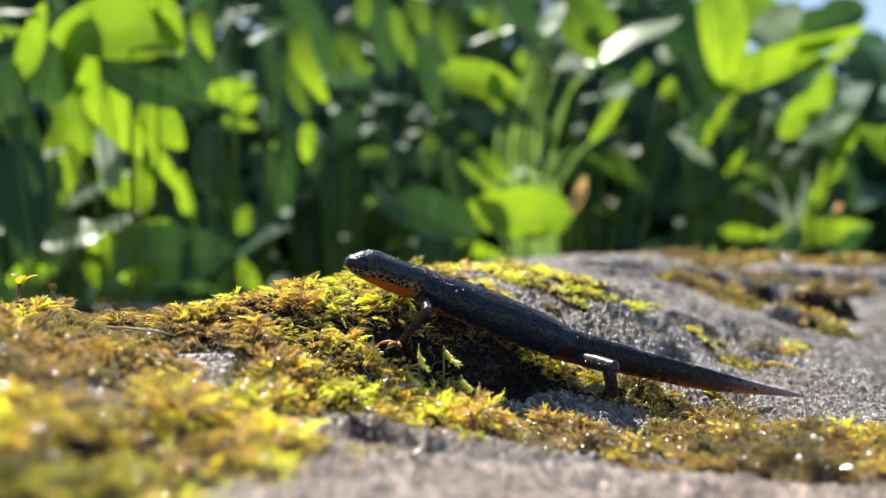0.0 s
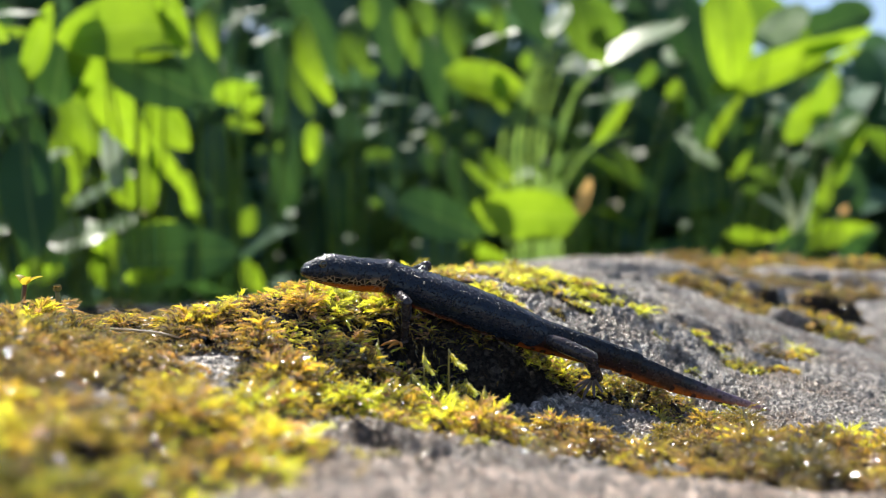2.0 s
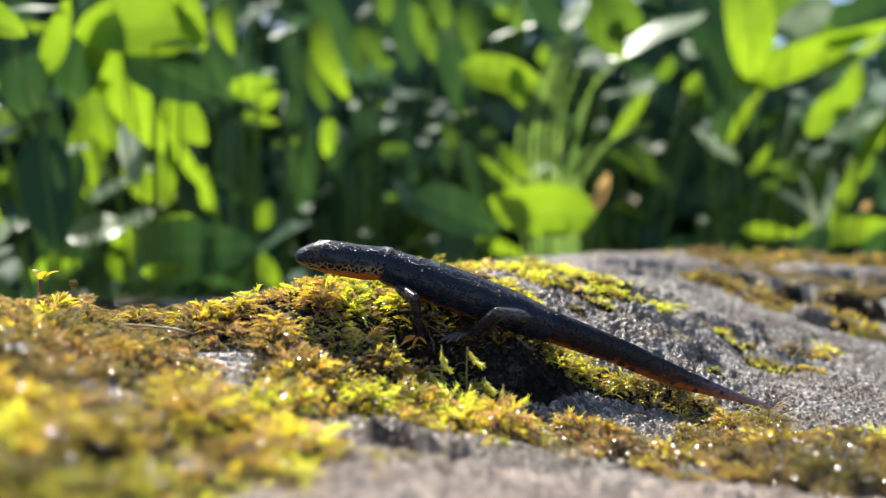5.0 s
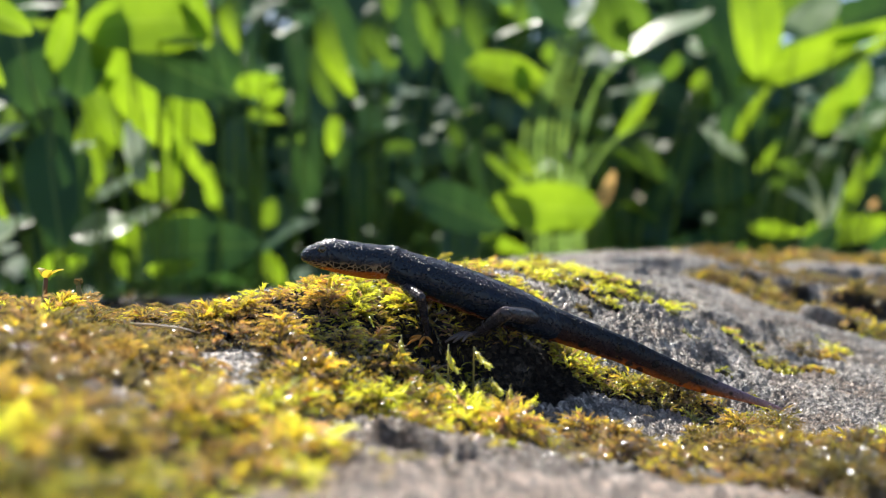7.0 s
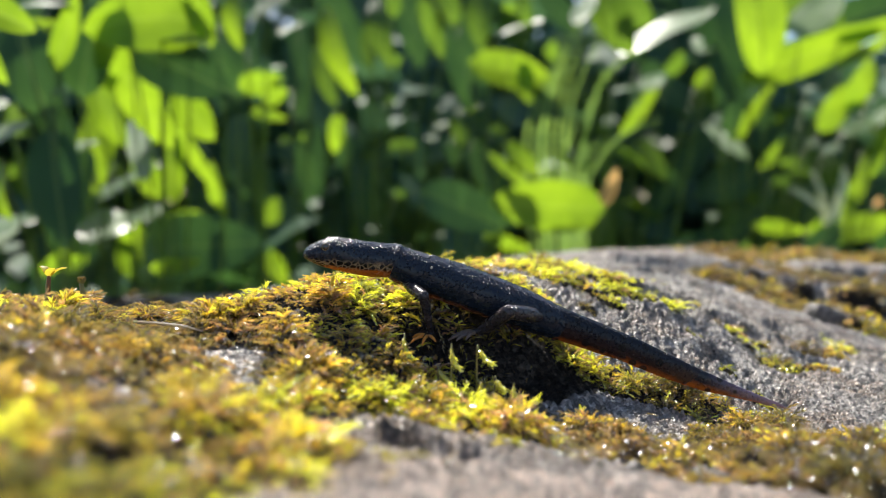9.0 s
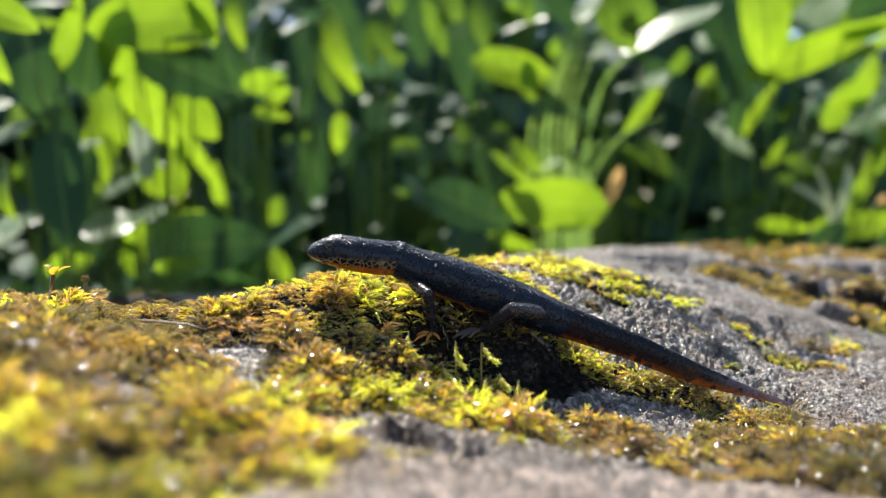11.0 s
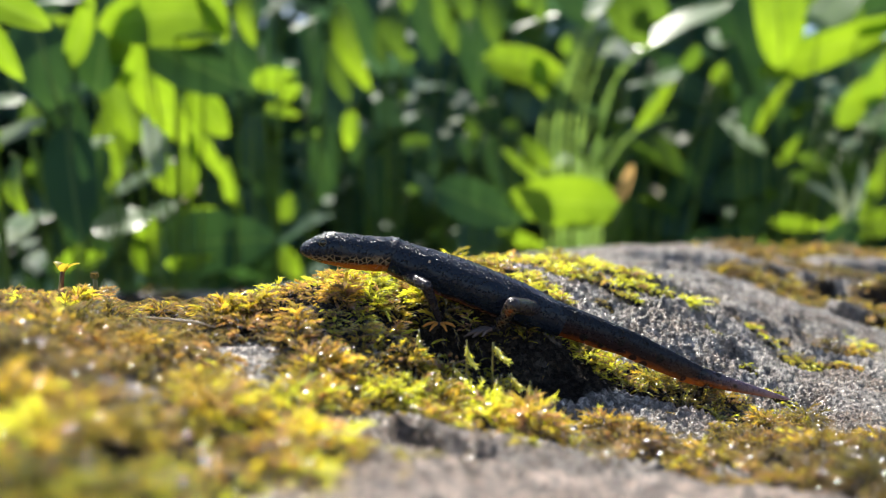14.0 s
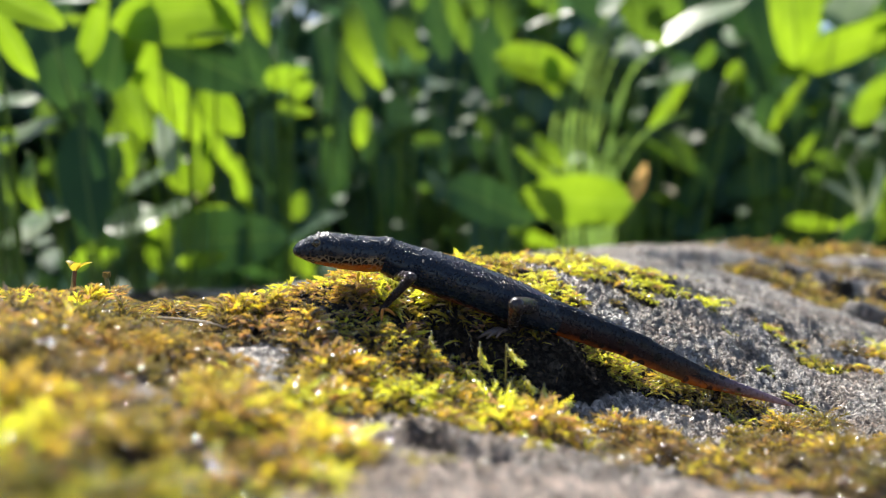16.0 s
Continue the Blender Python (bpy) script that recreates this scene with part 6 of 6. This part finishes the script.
    walk(far_forearm, [
        (0.0, limb(11.30, 7.50, 13.40, 5.50, 10.00, 11.40)),
        (0.8, limb(10.50, 7.50, 14.40, 7.20, 10.20, 11.40)),
        (1.2, limb(9.90, 7.50, 15.00, 8.80, 10.20, 11.40)),
        (1.5, limb(9.00, 7.50, 16.20, 8.40, 10.00, 12.80)),
        (1.8, limb(8.10, 7.50, 17.10, 5.60, 9.80, 14.60)),
        (2.0, limb(7.00, 7.50, 18.10, 2.40, 9.60, 16.00)),
        (2.2, limb(6.70, 7.50, 18.30, 0.60, 9.20, 16.40)),
        (2.4, limb(5.70, 7.30, 15.60, 2.60, 8.20, 11.60)),
        (2.8, limb(5.76, 7.31, 14.88, 4.30, 8.03, 11.00)),
        (3.0, limb(5.88, 7.32, 15.04, 4.55, 8.04, 11.00)),
        (3.1, limb(5.89, 7.32, 15.09, 4.55, 8.04, 11.00)),
        (3.2, limb(5.94, 7.32, 15.14, 4.65, 8.05, 11.00)),
        (3.3, limb(5.99, 7.32, 15.21, 4.75, 8.05, 11.00)),
        (3.4, limb(6.03, 7.33, 15.28, 4.84, 8.06, 11.00)),
        (3.6, limb(6.11, 7.33, 15.39, 5.02, 8.07, 11.00)),
        (3.8, limb(6.19, 7.34, 15.50, 5.18, 8.08, 11.00)),
        (4.2, limb(6.34, 7.34, 15.47, 5.46, 8.10, 11.00)),
        (5.0, limb(6.82, 7.37, 15.40, 6.41, 8.15, 11.00)),
        (7.0, limb(6.82, 7.37, 15.40, 6.41, 8.15, 11.00)),
        (9.0, limb(6.82, 7.37, 15.40, 6.41, 8.15, 11.00)),
        (13.0, limb(6.82, 7.37, 15.40, 6.41, 8.15, 11.00)),
        (13.2, limb(6.82, 7.37, 15.40, 6.41, 8.15, 11.00)),
        (13.4, limb(7.08, 7.39, 15.37, 6.94, 8.19, 11.00)),
        (13.8, limb(7.81, 7.43, 15.48, 8.40, 8.27, 11.00)),
        (14.0, limb(8.21, 7.46, 15.58, 9.20, 8.32, 11.00)),
        (14.2, limb(8.39, 7.47, 15.57, 9.55, 8.34, 11.00)),
        (14.4, limb(8.62, 7.48, 15.49, 10.00, 8.37, 11.00)),
        (14.6, limb(9.03, 7.51, 15.59, 10.83, 8.42, 11.00)),
        (15.0, limb(9.64, 7.54, 15.67, 12.03, 8.49, 11.00)),
        (16.0, limb(9.76, 7.55, 15.60, 12.28, 8.51, 11.00)),
    ])
    walk(far_front_foot, [
        (0.0, along(5.50, 10.00, 11.40, 1.50, 11.00, 11.10)),
        (0.8, along(7.20, 10.20, 11.40, 3.20, 11.20, 11.10)),
        (1.2, along(8.80, 10.20, 11.40, 4.80, 11.20, 11.10)),
        (1.5, along(8.40, 10.00, 12.80, 4.40, 11.00, 12.50)),
        (1.8, along(5.60, 9.80, 14.60, 1.60, 10.80, 14.30)),
        (2.0, along(2.40, 9.60, 16.00, -1.60, 10.60, 15.70)),
        (2.2, along(0.60, 9.20, 16.40, -3.40, 10.20, 16.10)),
        (2.4, along(2.60, 8.20, 11.60, -1.40, 9.20, 11.30)),
        (2.8, along(4.30, 8.03, 11.00, 0.30, 9.03, 10.70)),
        (3.0, along(4.55, 8.04, 11.00, 0.55, 9.04, 10.70)),
        (3.1, along(4.55, 8.04, 11.00, 0.55, 9.04, 10.70)),
        (3.2, along(4.65, 8.05, 11.00, 0.65, 9.05, 10.70)),
        (3.3, along(4.75, 8.05, 11.00, 0.75, 9.05, 10.70)),
        (3.4, along(4.84, 8.06, 11.00, 0.84, 9.06, 10.70)),
        (3.6, along(5.02, 8.07, 11.00, 1.02, 9.07, 10.70)),
        (3.8, along(5.18, 8.08, 11.00, 1.18, 9.08, 10.70)),
        (4.2, along(5.46, 8.10, 11.00, 1.46, 9.10, 10.70)),
        (5.0, along(6.41, 8.15, 11.00, 2.41, 9.15, 10.70)),
        (7.0, along(6.41, 8.15, 11.00, 2.41, 9.15, 10.70)),
        (9.0, along(6.41, 8.15, 11.00, 2.41, 9.15, 10.70)),
        (13.0, along(6.41, 8.15, 11.00, 2.41, 9.15, 10.70)),
        (13.2, along(6.41, 8.15, 11.00, 2.41, 9.15, 10.70)),
        (13.4, along(6.94, 8.19, 11.00, 2.94, 9.19, 10.70)),
        (13.8, along(8.40, 8.27, 11.00, 4.40, 9.27, 10.70)),
        (14.0, along(9.20, 8.32, 11.00, 5.20, 9.32, 10.70)),
        (14.2, along(9.55, 8.34, 11.00, 5.55, 9.34, 10.70)),
        (14.4, along(10.00, 8.37, 11.00, 6.00, 9.37, 10.70)),
        (14.6, along(10.83, 8.42, 11.00, 6.83, 9.42, 10.70)),
        (15.0, along(12.03, 8.49, 11.00, 8.03, 9.49, 10.70)),
        (16.0, along(12.28, 8.51, 11.00, 8.28, 9.51, 10.70)),
    ])
    walk(far_thigh, [
        (0.0, limb(27.74, 3.86, 2.47, 23.66, 9.16, 4.61)),
        (0.8, limb(27.44, 3.85, 3.05, 24.38, 9.21, 4.90)),
        (1.2, limb(27.37, 3.84, 3.92, 25.12, 9.25, 5.34)),
        (1.5, limb(26.90, 3.81, 4.80, 25.54, 9.28, 5.78)),
        (1.8, limb(26.80, 3.81, 5.54, 26.17, 9.31, 6.15)),
        (2.2, limb(27.09, 3.83, 5.40, 26.74, 9.35, 6.08)),
        (2.8, limb(27.53, 3.85, 5.59, 27.42, 9.39, 6.17)),
        (3.0, limb(27.70, 3.86, 5.82, 27.63, 9.40, 6.29)),
        (3.1, limb(27.80, 3.87, 6.10, 27.68, 9.40, 6.43)),
        (3.2, limb(27.78, 3.87, 6.48, 27.72, 9.41, 6.62)),
        (3.3, limb(27.36, 3.84, 6.56, 27.56, 9.40, 6.66)),
        (3.4, limb(26.95, 3.82, 6.73, 27.40, 9.39, 6.75)),
        (3.6, limb(26.21, 3.77, 7.09, 27.12, 9.37, 6.93)),
        (3.8, limb(25.66, 3.74, 7.36, 26.92, 9.36, 7.06)),
        (4.2, limb(25.40, 3.72, 7.70, 26.93, 9.36, 7.23)),
        (5.0, limb(25.74, 3.74, 7.81, 27.57, 9.40, 7.28)),
        (7.0, limb(25.74, 3.74, 7.81, 27.57, 9.40, 7.28)),
        (9.0, limb(25.74, 3.74, 7.81, 27.57, 9.40, 7.28)),
        (13.0, limb(25.74, 3.74, 7.81, 27.57, 9.40, 7.28)),
        (13.2, limb(25.74, 3.74, 7.81, 27.57, 9.40, 7.28)),
        (13.4, limb(25.21, 3.71, 7.52, 27.58, 9.40, 7.14)),
        (13.8, limb(25.00, 3.70, 7.80, 28.20, 9.44, 7.28)),
        (14.0, limb(25.12, 3.71, 8.20, 28.66, 9.46, 7.48)),
        (14.2, limb(25.17, 3.71, 8.21, 28.86, 9.48, 7.48)),
        (14.4, limb(25.32, 3.72, 8.32, 29.16, 9.49, 7.54)),
        (14.6, limb(25.34, 3.72, 8.38, 29.59, 9.52, 7.57)),
        (15.0, limb(25.75, 3.75, 8.61, 30.39, 9.57, 7.68)),
        (16.0, limb(25.78, 3.75, 8.39, 30.53, 9.58, 7.57)),
    ])
    walk(far_shank, [
        (0.0, limb(23.66, 9.16, 4.61, 17.85, 8.56, 6.48)),
        (0.8, limb(24.38, 9.21, 4.90, 19.58, 8.67, 6.48)),
        (1.2, limb(25.12, 9.25, 5.34, 21.13, 8.76, 6.48)),
        (1.5, limb(25.54, 9.28, 5.78, 22.45, 8.84, 6.48)),
        (1.8, limb(26.17, 9.31, 6.15, 23.81, 8.92, 6.48)),
        (2.2, limb(26.74, 9.35, 6.08, 24.67, 8.97, 6.48)),
        (2.8, limb(27.42, 9.39, 6.17, 25.57, 9.03, 6.48)),
        (3.0, limb(27.63, 9.40, 6.29, 25.82, 9.04, 6.48)),
        (3.1, limb(27.68, 9.40, 6.43, 25.82, 9.04, 6.48)),
        (3.2, limb(27.72, 9.41, 6.62, 25.92, 9.05, 6.48)),
        (3.3, limb(27.56, 9.40, 6.66, 26.02, 9.05, 6.48)),
        (3.4, limb(27.40, 9.39, 6.75, 26.12, 9.06, 6.48)),
        (3.6, limb(27.12, 9.37, 6.93, 26.29, 9.07, 6.48)),
        (3.8, limb(26.92, 9.36, 7.06, 26.45, 9.08, 6.48)),
        (4.2, limb(26.93, 9.36, 7.23, 26.73, 9.10, 6.48)),
        (5.0, limb(27.57, 9.40, 7.28, 27.68, 9.15, 6.48)),
        (7.0, limb(27.57, 9.40, 7.28, 27.68, 9.15, 6.48)),
        (9.0, limb(27.57, 9.40, 7.28, 27.68, 9.15, 6.48)),
        (13.0, limb(27.57, 9.40, 7.28, 27.68, 9.15, 6.48)),
        (13.2, limb(27.57, 9.40, 7.28, 27.68, 9.15, 6.48)),
        (13.4, limb(27.58, 9.40, 7.14, 28.22, 9.19, 6.48)),
        (13.8, limb(28.20, 9.44, 7.28, 29.68, 9.27, 6.48)),
        (14.0, limb(28.66, 9.46, 7.48, 30.47, 9.32, 6.48)),
        (14.2, limb(28.86, 9.48, 7.48, 30.83, 9.34, 6.48)),
        (14.4, limb(29.16, 9.49, 7.54, 31.27, 9.37, 6.48)),
        (14.6, limb(29.59, 9.52, 7.57, 32.10, 9.42, 6.48)),
        (15.0, limb(30.39, 9.57, 7.68, 33.30, 9.49, 6.48)),
        (16.0, limb(30.53, 9.58, 7.57, 33.56, 9.51, 6.48)),
    ])
    walk(far_hind_foot, [
        (0.0, along(17.85, 8.56, 6.48, 16.25, 3.06, 5.42)),
        (0.8, along(19.58, 8.67, 6.48, 17.98, 3.17, 5.42)),
        (1.2, along(21.13, 8.76, 6.48, 19.53, 3.26, 5.42)),
        (1.5, along(22.45, 8.84, 6.48, 20.85, 3.34, 5.42)),
        (1.8, along(23.81, 8.92, 6.48, 22.21, 3.42, 5.42)),
        (2.2, along(24.67, 8.97, 6.48, 23.07, 3.47, 5.42)),
        (2.8, along(25.57, 9.03, 6.48, 23.97, 3.53, 5.42)),
        (3.0, along(25.82, 9.04, 6.48, 24.22, 3.54, 5.42)),
        (3.1, along(25.82, 9.04, 6.48, 24.22, 3.54, 5.42)),
        (3.2, along(25.92, 9.05, 6.48, 24.32, 3.55, 5.42)),
        (3.3, along(26.02, 9.05, 6.48, 24.42, 3.55, 5.42)),
        (3.4, along(26.12, 9.06, 6.48, 24.52, 3.56, 5.42)),
        (3.6, along(26.29, 9.07, 6.48, 24.69, 3.57, 5.42)),
        (3.8, along(26.45, 9.08, 6.48, 24.85, 3.58, 5.42)),
        (4.2, along(26.73, 9.10, 6.48, 25.13, 3.60, 5.42)),
        (5.0, along(27.68, 9.15, 6.48, 26.08, 3.65, 5.42)),
        (7.0, along(27.68, 9.15, 6.48, 26.08, 3.65, 5.42)),
        (9.0, along(27.68, 9.15, 6.48, 26.08, 3.65, 5.42)),
        (13.0, along(27.68, 9.15, 6.48, 26.08, 3.65, 5.42)),
        (13.2, along(27.68, 9.15, 6.48, 26.08, 3.65, 5.42)),
        (13.4, along(28.22, 9.19, 6.48, 26.62, 3.69, 5.42)),
        (13.8, along(29.68, 9.27, 6.48, 28.08, 3.77, 5.42)),
        (14.0, along(30.47, 9.32, 6.48, 28.87, 3.82, 5.42)),
        (14.2, along(30.83, 9.34, 6.48, 29.23, 3.84, 5.42)),
        (14.4, along(31.27, 9.37, 6.48, 29.67, 3.87, 5.42)),
        (14.6, along(32.10, 9.42, 6.48, 30.50, 3.92, 5.42)),
        (15.0, along(33.30, 9.49, 6.48, 31.70, 3.99, 5.42)),
        (16.0, along(33.56, 9.51, 6.48, 31.96, 4.01, 5.42)),
    ])


motions()
